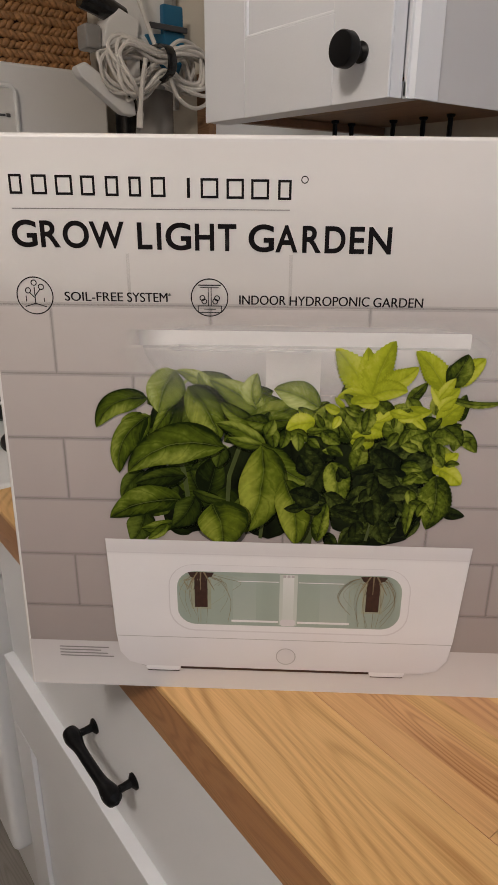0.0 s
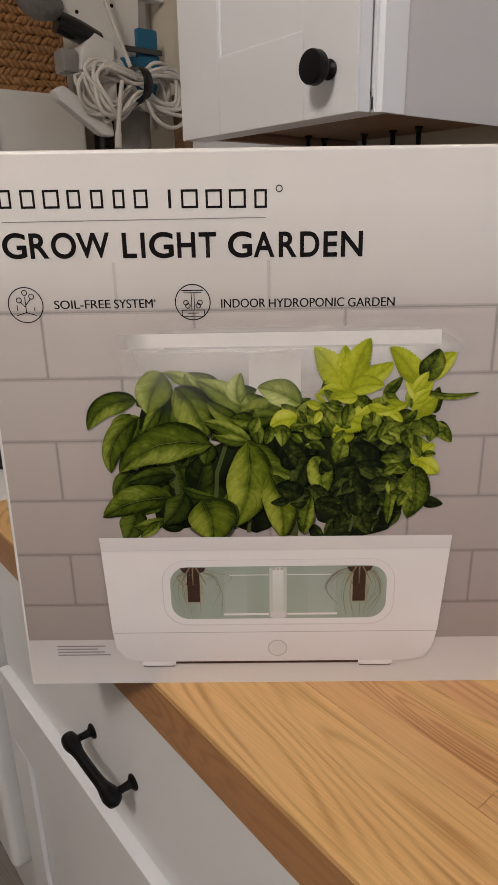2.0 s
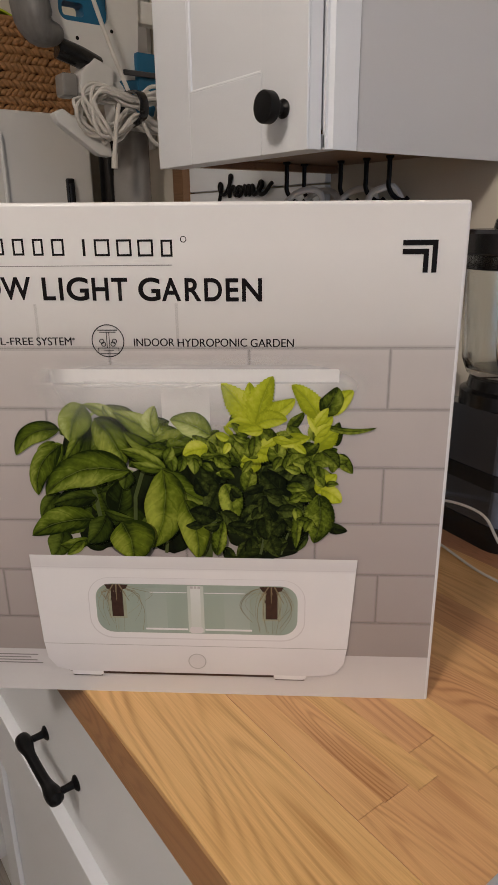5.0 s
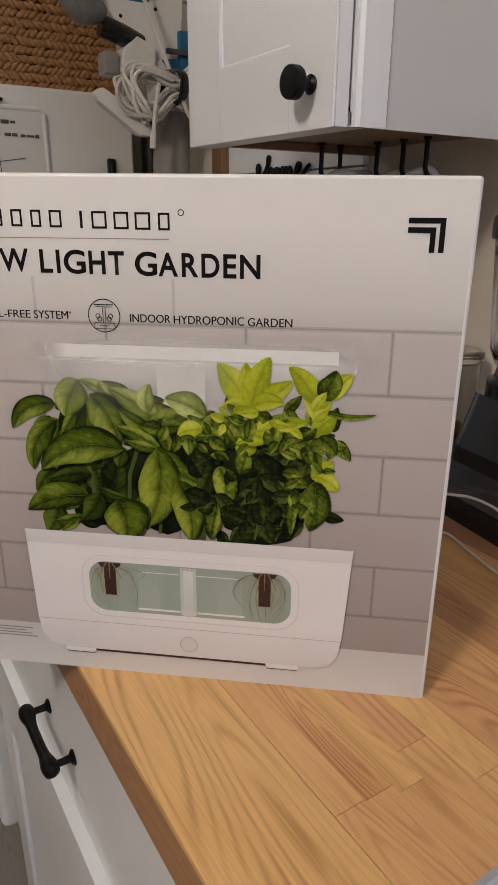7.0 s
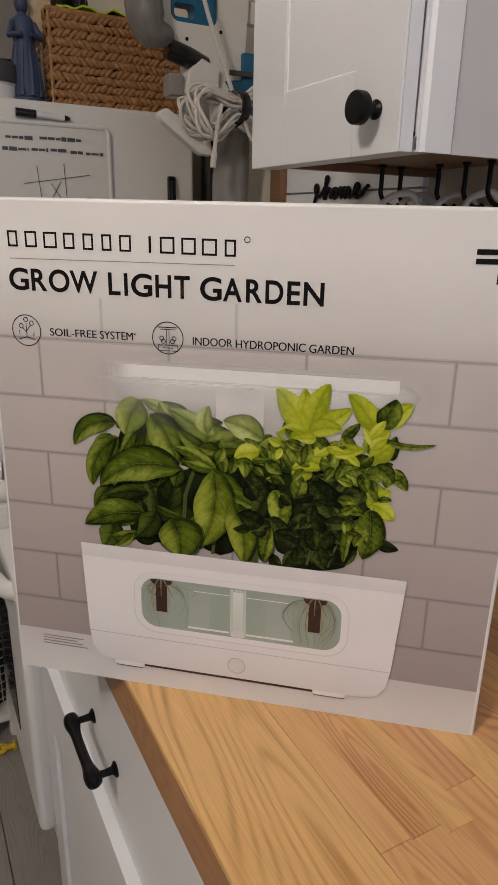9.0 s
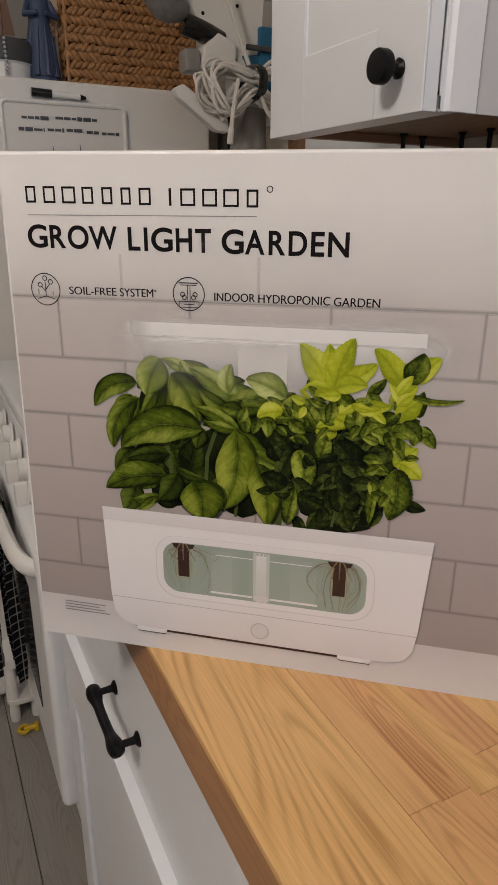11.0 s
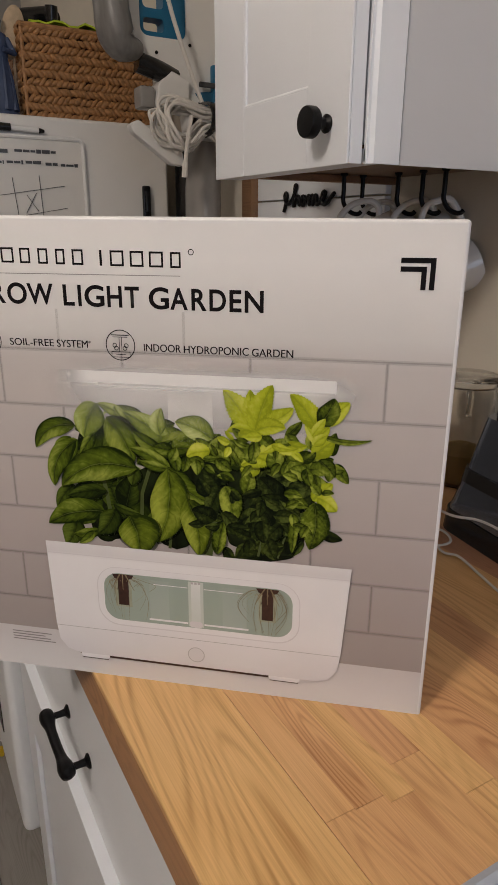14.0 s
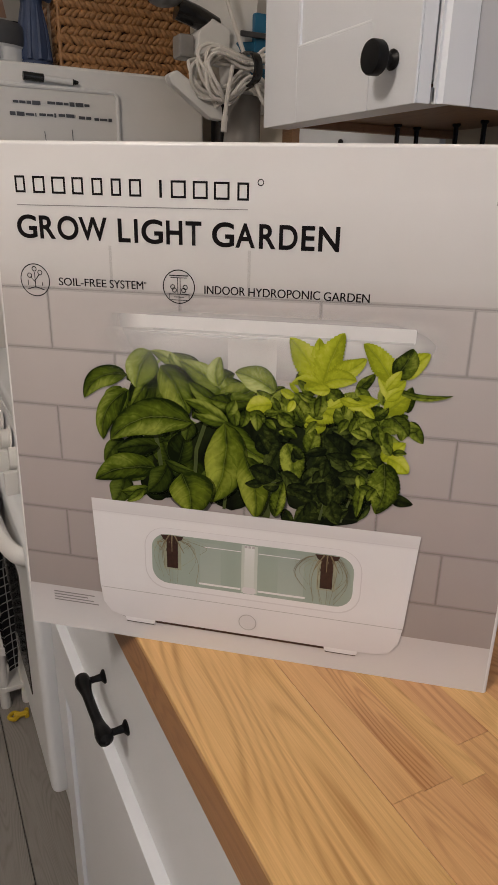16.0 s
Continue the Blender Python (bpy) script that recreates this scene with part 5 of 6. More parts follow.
def leaf(ink, u0, v0, u1, v1, wide, bend, n=16, cols=6, under=False):
    """A printed leaf from its stalk to its tip, with the dark printed edge under it; mint has a toothed edge."""
    inside = ((u0 + u1) / 2 - 0.175) ** 2 / 0.088 ** 2 + ((v0 + v1) / 2 - 0.160) ** 2 / 0.048 ** 2 < 1
    if inside and n == 16 and not under and "deep" not in ink:
        leaf(ink, u0 + 0.0008, v0 - 0.0012, u1 + 0.0008, v1 - 0.0014, wide * 1.07 + 0.0006, bend, n, cols, True)
    a, c = Vector((u0, v0)), Vector((u1, v1))
    d = c - a
    s = Vector((d.y, -d.x)).normalized()
    b = (a + c) / 2 - s * bend * 1.6
    mint = ink.startswith("mint") and "deep" not in ink
    fat = 0.86 + 0.28 * ((u0 * 7919 + v0 * 3571) % 1)
    if mint:
        n = n * 2
    bm = bmesh.new()
    uvl = bm.loops.layers.uv.new("UVMap")
    grid = []
    for i in range(n + 1):
        t = i / n
        p = a * (1 - t) ** 2 + b * 2 * t * (1 - t) + c * t * t
        g = (b - a) * 2 * (1 - t) + (c - b) * 2 * t
        side = Vector((g.y, -g.x)).normalized()
        w = wide / 2 * max(0.0, math.sin(math.pi * t ** 0.80)) ** 0.70
        if mint and i % 2:
            w *= 0.86 if "bright" in ink else 0.91
        row = []
        for k in range(cols + 1):
            q = -1 + 2 * k / cols
            pp = p + side * w * q * (fat if q > 0 else 2 - fat) * (1 + 0.05 * math.sin(9 * t + 40 * fat + q))
            row.append((bm.verts.new((pp.x, pp.y, 0)), (q / 2 + 0.5, t)))
        grid.append(row)
    for ra, rb in zip(grid, grid[1:]):
        for k in range(cols):
            quad = (ra[k], ra[k + 1], rb[k + 1], rb[k])
            f = bm.faces.new([v for v, _ in quad])
            for lp, (_, t) in zip(f.loops, quad):
                lp[uvl].uv = t
    return sheet("leaf_shade_print" if under else "leaf_print", bm, SHADE if under else INKS[ink], step=0.0000025)


def scatter(ink, count, u, v, ru, rv, size, seed, lean=0.0):
    """Small printed leaves that fill a part of the bush."""
    random.seed(seed)
    for _ in range(count):
        a, r = random.uniform(0, 2 * math.pi), math.sqrt(random.random())
        x, y = u + ru * r * math.cos(a), v + rv * r * math.sin(a)
        ang = random.uniform(0, 2 * math.pi)
        ln = size * random.uniform(0.6, 1.3)
        leaf(ink, x, y, x + ln * math.cos(ang), y + ln * math.sin(ang) + lean * ln, ln * random.uniform(0.45, 0.75), ln * random.uniform(-0.12, 0.12), 10, 4)


scatter("basil_dark", 12, 0.127, 0.150, 0.050, 0.030, 0.020, 3)
# stalks
for pts, w in (((0.0985, 0.205), (0.106, 0.186), (0.110, 0.178)), 0.0032), (((0.118, 0.222), (0.110, 0.215)), 0.0018), (((0.2185, 0.222), (0.219, 0.200), (0.218, 0.178)), 0.0016), (((0.263, 0.224), (0.256, 0.206), (0.250, 0.190)), 0.0016), (((0.198, 0.146), (0.206, 0.142), (0.213, 0.136)), 0.0012), (((0.154, 0.196), (0.146, 0.184)), 0.002), (((0.182, 0.178), (0.170, 0.178), (0.163, 0.170)), 0.0014), (((0.150, 0.168), (0.140, 0.176), (0.128, 0.183)), 0.0016):
    sheet("stalk_print", line(pts, w), STEM_INK)
scatter("basil_dark", 8, 0.118, 0.192, 0.030, 0.010, 0.020, 5)
scatter("mint_dark", 60, 0.224, 0.158, 0.044, 0.044, 0.020, 7)
scatter("mint_mid", 50, 0.224, 0.192, 0.050, 0.020, 0.015, 11)
scatter("basil_mid", 16, 0.128, 0.196, 0.044, 0.016, 0.026, 29)
leaf("basil_deep", 0.1148, 0.1212, 0.1182, 0.1794, 0.0486, 0.0000)
leaf("basil_deep", 0.1622, 0.1175, 0.1633, 0.1654, 0.0382, 0.0000)
leaf("basil_deep", 0.1378, 0.1467, 0.1603, 0.1842, 0.0313, 0.0000)
leaf("basil_deep", 0.1772, 0.1459, 0.1743, 0.1912, 0.0243, 0.0000)
leaf("mint_deep", 0.2243, 0.1164, 0.2228, 0.1830, 0.0591, 0.0000)
leaf("mint_deep", 0.2021, 0.1532, 0.1985, 0.1871, 0.0313, 0.0000)
leaf("mint_deep", 0.2423, 0.1210, 0.2373, 0.1641, 0.0278, 0.0000)
leaf("mint_deep", 0.2097, 0.1154, 0.2478, 0.1201, 0.0090, 0.0014)
scatter("basil_dark", 16, 0.125, 0.158, 0.036, 0.024, 0.024, 61)
scatter("basil_dark", 7, 0.165, 0.142, 0.016, 0.020, 0.022, 67)
scatter("mint_dark", 22, 0.226, 0.140, 0.030, 0.022, 0.019, 71)
for pts, w in (((0.106, 0.186), (0.111, 0.160), (0.114, 0.135)), 0.0030), (((0.146, 0.184), (0.138, 0.160), (0.136, 0.128)), 0.0026), (((0.163, 0.170), (0.160, 0.145), (0.157, 0.118)), 0.0022), (((0.1905, 0.150), (0.1870, 0.134), (0.1850, 0.1155)), 0.0075), (((0.232, 0.160), (0.226, 0.138), (0.222, 0.118)), 0.0018), (((0.246, 0.150), (0.240, 0.132), (0.236, 0.118)), 0.0014):
    sheet("stalk_print", line(pts, w), STEM_DARK)
leaf("basil_dark", 0.1200, 0.2084, 0.0917, 0.1891, 0.0208, -0.0028)
leaf("basil_dark", 0.1337, 0.2099, 0.1116, 0.1851, 0.0243, 0.0000)
leaf("basil_mid", 0.1054, 0.2051, 0.0928, 0.1854, 0.0090, 0.0000)
leaf("basil_dark", 0.0989, 0.1551, 0.0722, 0.1447, 0.0118, -0.0035)
leaf("basil_dark", 0.0870, 0.1623, 0.0721, 0.1431, 0.0104, -0.0028)
leaf("basil_dark", 0.1117, 0.1595, 0.0809, 0.1535, 0.0118, -0.0021)
leaf("basil_mid", 0.1035, 0.1282, 0.0827, 0.1230, 0.0090, 0.0021)
leaf("basil_mid", 0.0998, 0.1267, 0.0865, 0.1155, 0.0069, 0.0014)
leaf("basil_dark", 0.1158, 0.1498, 0.1362, 0.1435, 0.0069, -0.0017)
leaf("basil_dark", 0.1340, 0.1802, 0.1308, 0.1653, 0.0111, 0.0000)
leaf("basil_mid", 0.0923, 0.1971, 0.0836, 0.1763, 0.0118, -0.0042)
leaf("basil_mid", 0.0911, 0.2072, 0.0596, 0.1890, 0.0146, -0.0090)
leaf("basil_light", 0.1081, 0.2244, 0.0967, 0.1992, 0.0222, -0.0021)
leaf("basil_mid", 0.0909, 0.1964, 0.0716, 0.1602, 0.0160, -0.0083)
leaf("basil_light", 0.1304, 0.2128, 0.1081, 0.2244, 0.0090, -0.0021)
leaf("basil_light", 0.1278, 0.2136, 0.1209, 0.2235, 0.0063, 0.0014)
leaf("basil_mid", 0.1305, 0.2135, 0.1412, 0.1845, 0.0201, 0.0028)
leaf("basil_mid", 0.1146, 0.2152, 0.1324, 0.1825, 0.0215, 0.0035)
leaf("basil_light", 0.1606, 0.1951, 0.1267, 0.2195, 0.0160, -0.0035)
leaf("basil_light", 0.1533, 0.2042, 0.1546, 0.2235, 0.0118, 0.0028)
leaf("basil_mid", 0.1485, 0.1931, 0.1797, 0.2083, 0.0195, -0.0035)
leaf("basil_mid", 0.1520, 0.1945, 0.1335, 0.2064, 0.0104, 0.0021)
leaf("basil_mid", 0.1483, 0.1899, 0.1778, 0.1955, 0.0139, 0.0028)
leaf("basil_light", 0.1899, 0.2035, 0.1638, 0.2143, 0.0174, -0.0028)
leaf("basil_mid", 0.1595, 0.1790, 0.1301, 0.1935, 0.0104, -0.0028)
leaf("basil_mid", 0.1584, 0.1798, 0.1367, 0.1846, 0.0076, 0.0014)
leaf("basil_mid", 0.1574, 0.1813, 0.1865, 0.1566, 0.0188, -0.0049)
leaf("basil_mid", 0.1350, 0.1780, 0.0766, 0.1609, 0.0250, -0.0118)
leaf("basil_bright", 0.1574, 0.1798, 0.1470, 0.1218, 0.0278, 0.0069)
leaf("basil_bright", 0.1710, 0.1584, 0.1789, 0.1139, 0.0215, 0.0042)
leaf("basil_mid", 0.1095, 0.1425, 0.0636, 0.1298, 0.0195, -0.0056)
leaf("basil_dark", 0.1170, 0.1462, 0.1026, 0.1250, 0.0167, 0.0028)
leaf("basil_bright", 0.1275, 0.1413, 0.1333, 0.1114, 0.0320, 0.0035)
leaf("mint_mid", 0.1950, 0.1813, 0.1779, 0.2037, 0.0139, -0.0021)
leaf("mint_mid", 0.1923, 0.1836, 0.1950, 0.2059, 0.0139, 0.0014)
leaf("mint_mid", 0.2089, 0.1832, 0.1950, 0.2066, 0.0153, 0.0000)
leaf("mint_mid", 0.2228, 0.1830, 0.2018, 0.2044, 0.0146, -0.0014)
leaf("mint_bright", 0.1881, 0.1946, 0.1715, 0.1898, 0.0139, -0.0021)
leaf("mint_mid", 0.2019, 0.1870, 0.1882, 0.1982, 0.0104, 0.0014)
leaf("mint_dark", 0.1992, 0.1715, 0.1839, 0.1866, 0.0118, 0.0000)
leaf("mint_dark", 0.1950, 0.1694, 0.1865, 0.1458, 0.0153, -0.0014)
leaf("mint_mid", 0.1985, 0.1701, 0.2044, 0.1431, 0.0174, 0.0014)
leaf("mint_dark", 0.2144, 0.1660, 0.2262, 0.1829, 0.0153, 0.0000)
leaf("mint_mid", 0.2126, 0.1645, 0.2176, 0.1831, 0.0118, 0.0000)
leaf("mint_dark", 0.2373, 0.1641, 0.2229, 0.1786, 0.0174, 0.0000)
leaf("mint_dark", 0.2277, 0.1528, 0.2442, 0.1655, 0.0139, 0.0000)
leaf("mint_dark", 0.2392, 0.1602, 0.2602, 0.1689, 0.0160, -0.0014)
leaf("mint_dark", 0.2448, 0.1509, 0.2267, 0.1643, 0.0153, 0.0000)
leaf("mint_dark", 0.2164, 0.1522, 0.2454, 0.1361, 0.0153, 0.0021)
leaf("mint_dark", 0.2093, 0.1454, 0.2270, 0.1528, 0.0139, 0.0000)
leaf("mint_dark", 0.2379, 0.1449, 0.2240, 0.1293, 0.0139, 0.0000)
leaf("mint_mid", 0.1921, 0.1170, 0.1972, 0.1436, 0.0111, 0.0000)
leaf("mint_dark", 0.2286, 0.1196, 0.2407, 0.1274, 0.0076, 0.0000)
leaf("mint_bright", 0.2228, 0.1830, 0.2089, 0.1832, 0.0104, 0.0000)
leaf("mint_bright", 0.2382, 0.1965, 0.2096, 0.1862, 0.0139, -0.0021)
leaf("mint_bright", 0.2205, 0.1947, 0.2442, 0.2028, 0.0153, -0.0014)
leaf("mint_bright", 0.2410, 0.2050, 0.2544, 0.2034, 0.0083, -0.0028)
leaf("mint_mid", 0.2365, 0.1864, 0.2286, 0.1967, 0.0139, 0.0000)
leaf("mint_mid", 0.2418, 0.1826, 0.2569, 0.1933, 0.0174, 0.0000)
leaf("mint_mid", 0.2574, 0.1823, 0.2434, 0.1863, 0.0118, 0.0000)
leaf("mint_mid", 0.2538, 0.1861, 0.2728, 0.1915, 0.0118, -0.0014)
leaf("mint_bright", 0.2582, 0.1954, 0.2724, 0.2087, 0.0139, 0.0000)
leaf("mint_mid", 0.2620, 0.1932, 0.2734, 0.1820, 0.0118, 0.0014)
leaf("mint_bright", 0.2618, 0.2046, 0.2523, 0.2181, 0.0083, 0.0000)
leaf("mint_mid", 0.2685, 0.1710, 0.2574, 0.1823, 0.0090, 0.0000)
leaf("mint_bright", 0.2590, 0.1644, 0.2722, 0.1776, 0.0125, 0.0000)
leaf("mint_bright", 0.2624, 0.1666, 0.2756, 0.1573, 0.0139, 0.0014)
leaf("mint_mid", 0.2605, 0.1629, 0.2580, 0.1271, 0.0208, 0.0035)
leaf("mint_mid", 0.2476, 0.1524, 0.2459, 0.1229, 0.0076, 0.0000)
leaf("mint_bright", 0.2196, 0.2054, 0.1977, 0.2384, 0.0201, -0.0028)
leaf("mint_bright", 0.2188, 0.2083, 0.2156, 0.2394, 0.0139, 0.0000)
leaf("mint_bright", 0.2202, 0.2076, 0.2307, 0.2431, 0.0181, 0.0028)
leaf("mint_bright", 0.2221, 0.2146, 0.2445, 0.2286, 0.0139, -0.0021)
leaf("mint_bright", 0.2194, 0.2111, 0.2397, 0.2142, 0.0132, 0.0028)
leaf("mint_bright", 0.2181, 0.2090, 0.1998, 0.2094, 0.0083, -0.0042)
leaf("mint_bright", 0.2613, 0.2138, 0.2421, 0.2375, 0.0153, -0.0021)
leaf("mint_bright", 0.2616, 0.2194, 0.2807, 0.2340, 0.0153, -0.0014)
leaf("mint_mid", 0.2610, 0.2187, 0.2707, 0.2363, 0.0153, -0.0021)
leaf("mint_mid", 0.2600, 0.2124, 0.2967, 0.2096, 0.0045, -0.0049)

scatter("mint_dark", 26, 0.215, 0.150, 0.034, 0.026, 0.015, 17)
scatter("mint_mid", 26, 0.222, 0.190, 0.048, 0.014, 0.011, 19)
scatter("mint_bright", 12, 0.232, 0.205, 0.036, 0.012, 0.013, 43)
scatter("mint_mid", 12, 0.255, 0.165, 0.016, 0.026, 0.013, 47)
scatter("basil_mid", 7, 0.165, 0.190, 0.022, 0.012, 0.014, 23)

sheet("top_glow_print", flat(round_rect(0.070, 0.290, 0.188, 0.2372, 0.004)), fade_ink("top_glow_ink", [(0.196, 0.0), (0.212, 0.05), (0.228, 0.18), (0.2372, 0.30)], alpha=True, sides=((0.070, 0.110), (0.215, 0.180))))

# planter
sheet("planter_shadow_print", flat([(0.078, 0.0195), (0.252, 0.0195), (0.2535, 0.0185), (0.252, 0.0172), (0.084, 0.0172)]), CORK_INK)
for x0 in (0.081, 0.231):
    sheet("foot_shadow_print", bars([(x0 + 0.001, x0 + 0.0225, 0.0149, 0.0160)]), CORK_INK)
    sheet("planter_foot_print", flat(round_rect(x0, x0 + 0.0235, 0.0155, 0.022, 0.0025)), POT_INK)
sheet("planter_print", flat([(0.0597, 0.1155), (0.0600, 0.107), (0.0622, 0.045), (0.0640, 0.030), (0.0700, 0.0220), (0.0800, 0.0190), (0.266, 0.0190), (0.2755, 0.0215), (0.2815, 0.030), (0.2838, 0.045), (0.2876, 0.107), (0.2882, 0.1150)]), fade_ink("planter_fade_ink", [(0.018, (0.70, 0.675, 0.69)), (0.040, (0.76, 0.74, 0.755)), (0.05, (0.80, 0.785, 0.80)), (0.104, (0.82, 0.805, 0.815)), (0.107, (0.72, 0.70, 0.71)), (0.116, (0.76, 0.745, 0.75))]))
sheet("rim_line_print", bars([(0.0602, 0.2874, 0.1056, 0.1063)]), POT_SHADE)
sheet("base_line_print", bars([(0.0630, 0.2834, 0.0424, 0.0429)]), POT_LINE)
sheet("window_bevel_print", flat(round_rect(0.0985, 0.2533, 0.0482, 0.0985, 0.0165)), POT_SHADE)
sheet("window_lip_print", flat(round_rect(0.0992, 0.2526, 0.0492, 0.0982, 0.016)), POT_INK)
sheet("window_inner_print", flat(round_rect(0.1028, 0.2490, 0.0522, 0.0947, 0.0130)), POT_INK)
sheet("water_print", flat(round_rect(0.1040, 0.2478, 0.0535, 0.0935, 0.012)), WATER_INK)
BAND_INK = fade_ink("water_band_ink", [(0.05, (0.40, 0.46, 0.41)), (0.095, (0.36, 0.42, 0.375))])
for a, b in ((0.140, 0.155), (0.196, 0.214)):
    sheet("water_band_print", bars([(a, b, 0.0555, 0.0905)]), BAND_INK)
sheet("divider_print", bars([(0.1700, 0.1815, 0.0545, 0.0925)]), WATER_PALE)
sheet("divider_shine_print", bars([(0.1722, 0.1792, 0.0560, 0.0925)]), fade_ink("divider_shine_ink", [(0.055, (0.60, 0.64, 0.60)), (0.075, (0.66, 0.69, 0.66)), (0.093, (0.76, 0.77, 0.76))]))
sheet("divider_tab_print", flat(round_rect(0.1708, 0.1806, 0.0538, 0.0590, 0.0020)), POT_SHADE)
sheet("level_mark_print", bars([(0.1722 + 0.0026 * k, 0.1741 + 0.0026 * k, 0.0905, 0.0923) for k in range(3)]), POT_LINE)
for a in ((0.139, 0.1695, 0.0562, 0.0577), (0.182, 0.2155, 0.0562, 0.0577), (0.143, 0.1695, 0.0868, 0.0874), (0.182, 0.211, 0.0868, 0.0874)):
    sheet("water_shine_print", bars([a]), POT_INK)
for cx, s in ((0.1195, 1), (0.2295, -1)):
    sheet("basket_print", bars([(cx - 0.0065, cx + 0.0065, 0.0655, 0.088)]), ROOT_PALE)
    sheet("plug_print", bars([(cx - 0.0042, cx + 0.0042, 0.0668, 0.0930)]), CORK_INK)
    random.seed(31 if s > 0 else 37)
    for k in range(24):
        way = s * random.uniform(-0.6, 1.0)
        out = way * 0.026
        fall = random.uniform(0.006, 0.038) if abs(way) > 0.25 else 0.038
        x2 = min(max(cx + out, 0.1055), 0.2462)
        pts = rounded_path([(cx + way * 0.003, 0.0925, 0), (cx + out * 0.65, 0.0905 - random.uniform(0, 0.004), 0), (x2, 0.0925 - fall * 0.55, 0), (cx + (x2 - cx) * random.uniform(0.3, 0.9), max(0.0545, 0.0925 - fall), 0)], 5)
        sheet("root_print", line([(p.x, p.y) for p in pts], random.uniform(0.00022, 0.0005), 0.5), ROOT_INK if k % 3 else ROOT_PALE, step=0.000006)
    sheet("plug_print", bars([(cx - 0.0040, cx + 0.0040, 0.0670, 0.0870)]), CORK_INK, step=0.000006)
    sheet("plug_print", flat([(cx - 0.0085, 0.0930), (cx - 0.0065, 0.0895), (cx - 0.003, 0.0880), (cx + 0.003, 0.0885), (cx + 0.007, 0.0900), (cx + 0.0085, 0.0930)]), CORK_INK, step=0.000006)
    for k in range(5):
        x = cx - 0.005 + 0.0024 * k
        sheet("root_print", line([(cx + 0.001 * k - 0.002, 0.0932), (x, 0.088), (x + 0.002 * (k - 2), 0.080)], 0.0011, 0.4), CORK_INK if k % 2 else ROOT_INK, step=0.000006)
sheet("sensor_print", ring_flat(0.1752, 0.0300, 0.0066, 0.0007), POT_LINE)
sheet("sensor_disc_print", ring_flat(0.1752, 0.0300, 0.0058, 0.0056), POT_SHADE)

LAYER[0] = 0.00016

# words: the maker's name becomes plain frames, the rest is lettered
marks = bmesh.new()
for x0, x1 in ((0.0236, 0.0304), (0.0355, 0.0435), (0.0480, 0.0570), (0.0613, 0.0687), (0.0742, 0.0811), (0.0865, 0.0929), (0.0980, 0.1056), (0.1168, 0.1184), (0.1239, 0.1331), (0.1373, 0.1463), (0.1500, 0.1593), (0.1639, 0.1708)):
    t, y1 = 0.00125, 0.3273 - 0.0022 * (x0 - 0.0236) / 0.14
    y0 = y1 - 0.0097
    if x1 - x0 < 0.002:
        join(marks, bars([(x0, x1, y0, y1)]))
    else:
        join(marks, bars([(x0, x0 + t, y0, y1), (x1 - t, x1, y0, y1), (x0 + t, x1 - t, y1 - t, y1), (x0 + t, x1 - t, y0, y0 + t)]))
sheet("maker_mark_print", marks, INK)
sheet("maker_ring_print", ring_flat(0.1775, 0.3252, 0.0019, 0.0005, 20), INK)
sheet("rule_print", bars([(0.0238, 0.1702, 0.3103, 0.3107)]), GREY_INK)
title = bmesh.new()
for glyph, x0, x1 in (("G", 0.0222, 0.0358), ("R", 0.0376, 0.0483), ("O", 0.0497, 0.0638), ("W", 0.0641, 0.0828), ("L", 0.0897, 0.0976), ("I", 0.1001, 0.1025), ("G", 0.1047, 0.1184), ("H", 0.1204, 0.1306), ("T", 0.1326, 0.1424), ("G", 0.1488, 0.1623), ("A", 0.1630, 0.1748), ("R", 0.1772, 0.1872), ("D", 0.1890, 0.1998), ("E", 0.2020, 0.2098), ("N", 0.2118, 0.2239)):
    drop = 0.0022 * (x0 - 0.0222) / 0.19
    round_over = 0.0002 if glyph in "GO" else 0.0
    join(title, lettering(glyph, x0, x1, 0.2910 - drop - round_over, 0.3047 - drop + round_over, 0.021))
sheet("title_print", title, INK)
for shift in (0.0, 0.00018):
    for words, x0, x1, y0, y1 in (("SOIL-FREE", 0.0477, 0.0800, 0.2626, 0.2675), ("SYSTEM", 0.0823, 0.1045, 0.2624, 0.2675), ("*", 0.1050, 0.1066, 0.2657, 0.2673), ("INDOOR", 0.1439, 0.1692, 0.2617, 0.2667), ("HYDROPONIC", 0.1713, 0.2144, 0.2614, 0.2665), ("GARDEN", 0.2166, 0.2432, 0.2611, 0.2662)):
        sheet("caption_print", lettering(words, x0 + shift, x1 + shift, y0, y1), INK, step=0.000003)
for cx in (0.0312, 0.1277):
    sheet("icon_ring_print", ring_flat(cx, 0.2652, 0.0103, 0.0006), INK)
for pts in (((0.0312, 0.2605), (0.0312, 0.2700)), ((0.0312, 0.2650), (0.0345, 0.2690)), ((0.0312, 0.2640), (0.0280, 0.2672)), ((0.0252, 0.2592), (0.0312, 0.2610), (0.0372, 0.2592)), ((0.0262, 0.262), (0.0262, 0.2652)), ((0.0362, 0.2618), (0.0362, 0.2640))):
    sheet("icon_print", line(pts, 0.0005), INK, step=0.000004)
for cx, cy in ((0.0350, 0.2700), (0.0276, 0.2680), (0.0312, 0.2722)):
    sheet("icon_print", ring_flat(cx, cy, 0.0017, 0.0005, 14), INK, step=0.000004)
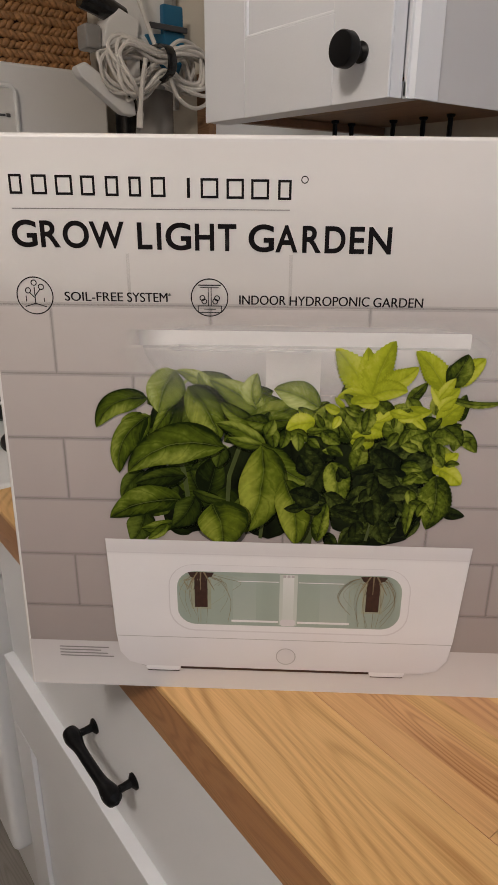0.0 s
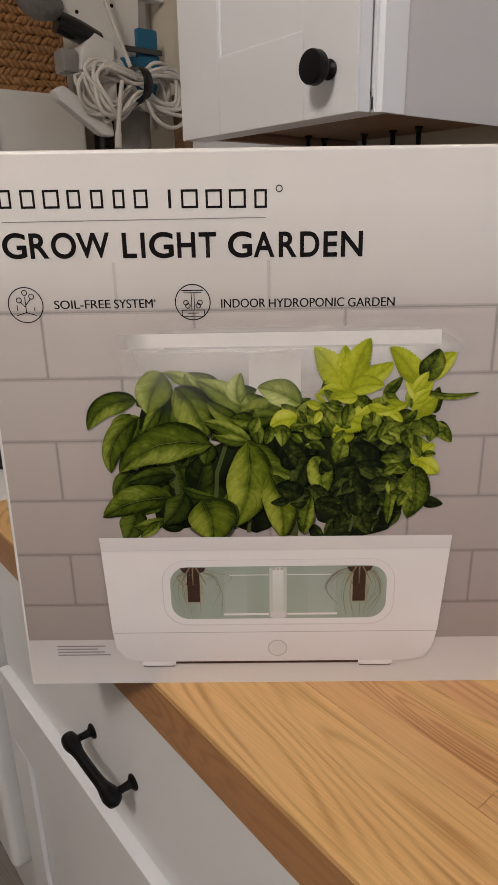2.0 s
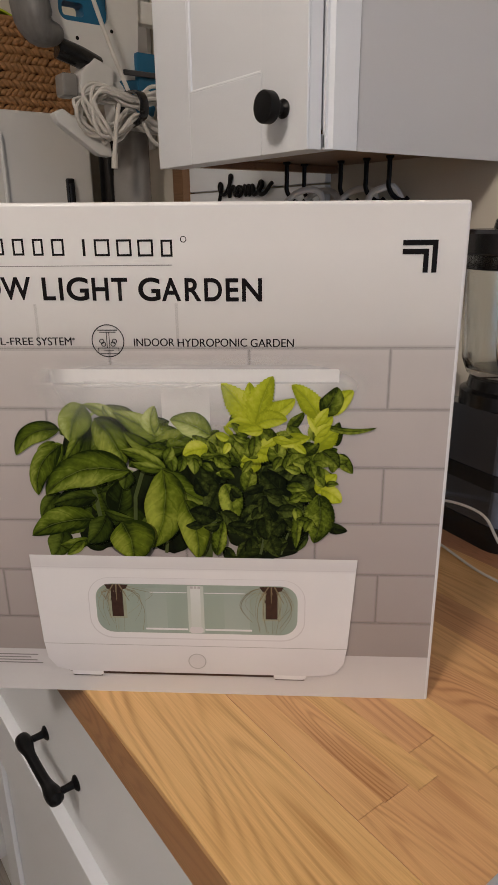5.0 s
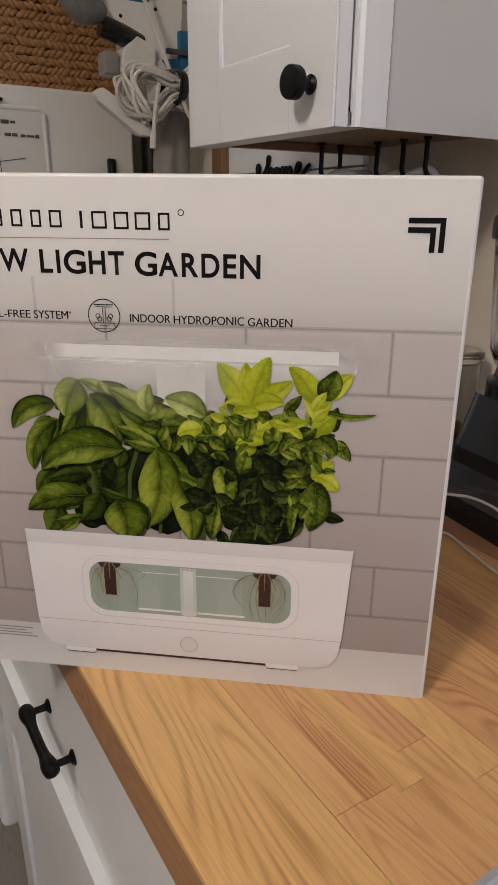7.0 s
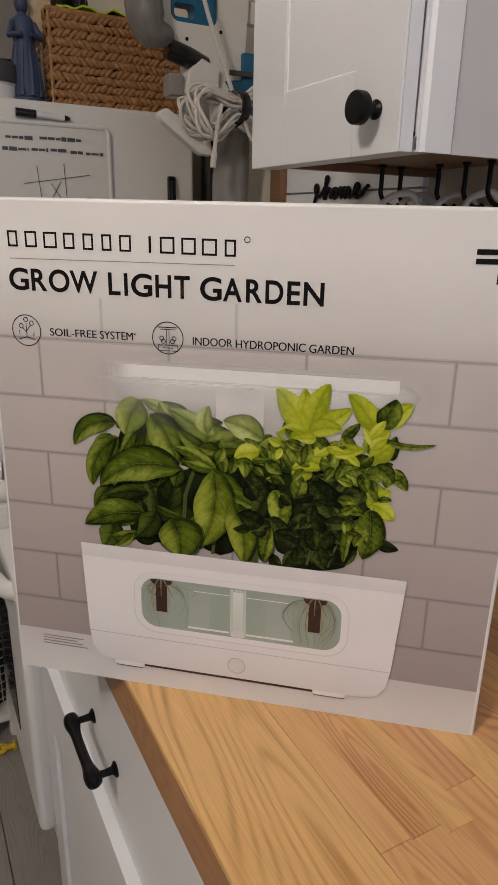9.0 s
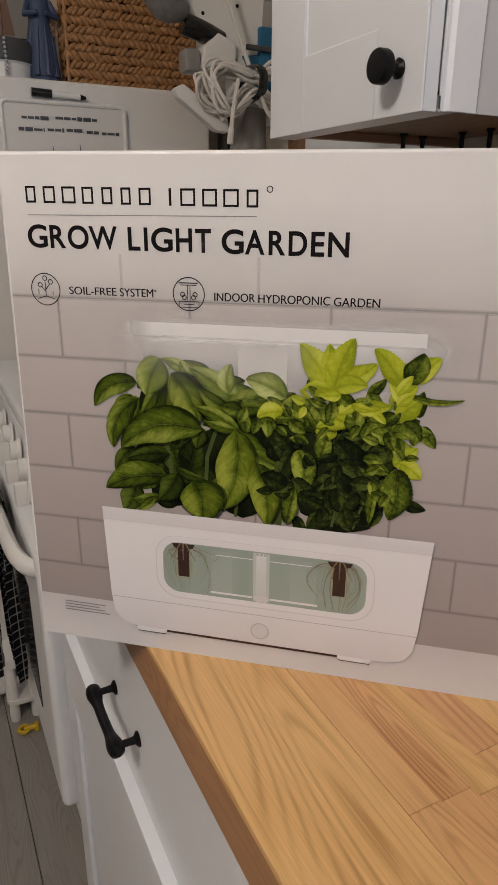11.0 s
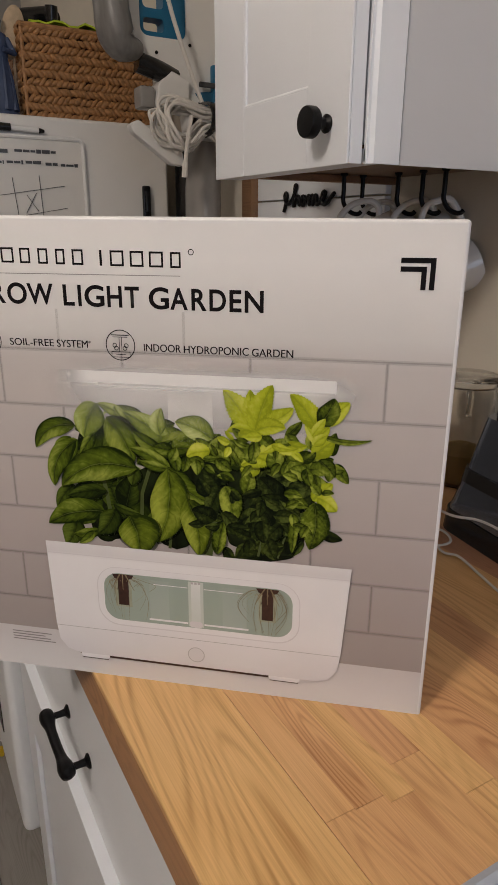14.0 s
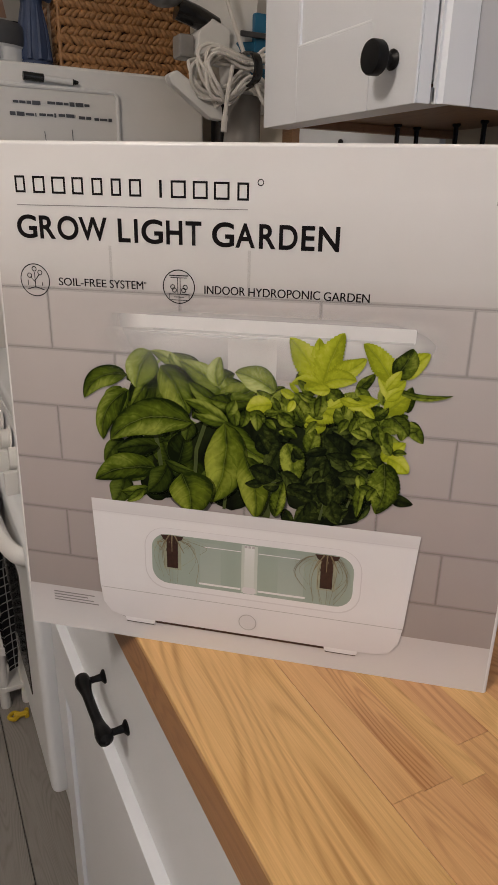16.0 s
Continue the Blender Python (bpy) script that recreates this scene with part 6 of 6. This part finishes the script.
for a in ((0.1215, 0.1339, 0.2716, 0.2722), (0.1225, 0.1329, 0.2704, 0.2708), (0.1268, 0.1272, 0.2610, 0.2704), (0.1284, 0.1288, 0.2610, 0.2704), (0.1212, 0.1344, 0.2606, 0.2610), (0.1212, 0.1344, 0.2570, 0.2574), (0.1212, 0.1216, 0.2570, 0.2610), (0.1340, 0.1344, 0.2570, 0.2610), (0.1245, 0.1311, 0.2588, 0.2592)):
    sheet("icon_print", bars([a]), INK, step=0.000004)
for cx, cy in ((0.1238, 0.2650), (0.1318, 0.2650), (0.1248, 0.2632), (0.1308, 0.2632)):
    sheet("icon_print", ring_flat(cx, cy, 0.0016, 0.0005, 14), INK, step=0.000004)
sheet("corner_mark_print", bars([(0.3060, 0.3262, 0.3205, 0.3235), (0.3232, 0.3262, 0.3050, 0.3205)]), INK)
sheet("corner_mark_print", bars([(0.3060, 0.3212, 0.3155, 0.3185), (0.3182, 0.3212, 0.3050, 0.3155)]), INK)
fine = []
for k, w in enumerate((0.0335, 0.028, 0.0325, 0.0365)):
    z = 0.0315 - 0.0024 * k
    fine.append((0.0225, 0.0225 + w, z - 0.00045, z + 0.00045))
sheet("small_print", bars(fine), GREY_INK)

# ---- window frame behind the viewer, unseen ceiling lamps ----
win = thing("window_1", Matrix.Translation((0.1, -2.46, 1.0)), "white framed kitchen window", "window", kind="structure")
for a in ((-0.45, 0.65, 1.0, 1.05), (-0.45, 0.65, 2.0, 2.05), (-0.45, -0.40, 1.05, 2.0), (0.60, 0.65, 1.05, 2.0), (0.08, 0.12, 1.05, 2.0)):
    part("window_frame", block(a[0], a[1], -2.50, -2.45, a[2], a[3], 0.003), WHITE_PAINT, win)
# unseen rims, added over the aisle lamp and the far fill
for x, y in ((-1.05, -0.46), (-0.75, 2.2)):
    lamp = thing("added_ceiling_lamp", Matrix.Translation((x, y, 2.44)), "unseen round ceiling lamp with white rim, added at a light", "lamp", "ceiling lamps")
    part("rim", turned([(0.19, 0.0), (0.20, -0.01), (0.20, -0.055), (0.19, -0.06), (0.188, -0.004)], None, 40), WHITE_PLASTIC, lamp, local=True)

# ---- floor boards ----
random.seed(77)


def shared_piece(name, mesh, parent, m):
    ob = new(name, mesh)
    ob.parent = parent
    ob.matrix_basis = m
    return ob


def piece_mesh(name, w, l, h, ch, material):
    bm = bmesh.new()
    a, b = w / 2, l / 2
    low = [bm.verts.new(p) for p in ((-a, -b, 0), (a, -b, 0), (a, b, 0), (-a, b, 0))]
    mid = [bm.verts.new(p) for p in ((-a, -b, h - ch), (a, -b, h - ch), (a, b, h - ch), (-a, b, h - ch))]
    top = [bm.verts.new(p) for p in ((-a + ch, -b + ch, h), (a - ch, -b + ch, h), (a - ch, b - ch, h), (-a + ch, b - ch, h))]
    for lo, hi in ((low, mid), (mid, top)):
        for i in range(4):
            j = (i + 1) % 4
            bm.faces.new((lo[i], lo[j], hi[j], hi[i]))
    bm.faces.new(top)
    bm.faces.new(low[::-1])
    mesh = bpy.data.meshes.new(name)
    bm.to_mesh(mesh)
    bm.free()
    mesh.materials.append(material)
    return mesh


for i in range(18):
    x0 = -2.0 + 0.149 * i
    if x0 + 0.149 > 0.635:
        break
    y = -2.4
    while y < 2.99:
        end = min(3.0, y + (random.uniform(0.3, 0.9) if y == -2.4 else 0.9))
        mesh = piece_mesh("floor_board", 0.1475, end - y - 0.0015, 0.0118, 0.0012, FLOOR_WOOD)
        shared_piece("floor_board", mesh, floor, Matrix.Translation((x0 + 0.0745, (y + end) / 2, -0.0119)))
        y = end

# ---- oak staves of the worktop: they run along it, with ends that never line up ----
STAVES = ((0.0, 0.0815), (0.0815, 0.1035), (0.1035, 0.1260), (0.1260, 0.1455), (0.1455, 0.1720), (0.1720, 0.1980), (0.1980, 0.2400), (0.2400, 0.2810), (0.2810, 0.3220), (0.3220, 0.3630), (0.3630, 0.4040), (0.4040, 0.4450), (0.4450, 0.4860), (0.4860, 0.5270), (0.5270, 0.5700), (0.5700, 0.6320))
BROWN = (8, 11)
ENDS = {0: -0.62, 1: -0.1310, 2: -0.1320, 3: -0.1385, 4: -0.1150, 5: -0.1565, 6: 0.02}
inv = ROOT[worktop].inverted()
for i, (a, b) in enumerate(STAVES):
    y = ENDS.get(i, random.uniform(-0.5, 0.3))
    cuts = [0.4665]
    up_to = y
    while up_to < 0.35:
        if up_to > -1.6:
            cuts.append(up_to)
        up_to += random.uniform(0.45, 0.9) if i else 1.2
    down = y - random.uniform(0.5, 0.9)
    while down > -1.6:
        cuts.append(down)
        down -= random.uniform(0.45, 0.9)
    cuts = sorted(set(cuts + [-1.7]))
    for lo, hi in zip(cuts, cuts[1:]):
        mesh = piece_mesh("stave", b - a - 0.00008, hi - lo - 0.0003, 0.005, 0.0001 if i else 0.0006, OAK_BROWN if i in BROWN else OAK)
        shared_piece("stave", mesh, worktop, inv @ Matrix.Translation(((a + b) / 2, (lo + hi) / 2, COUNTER - 0.005)))
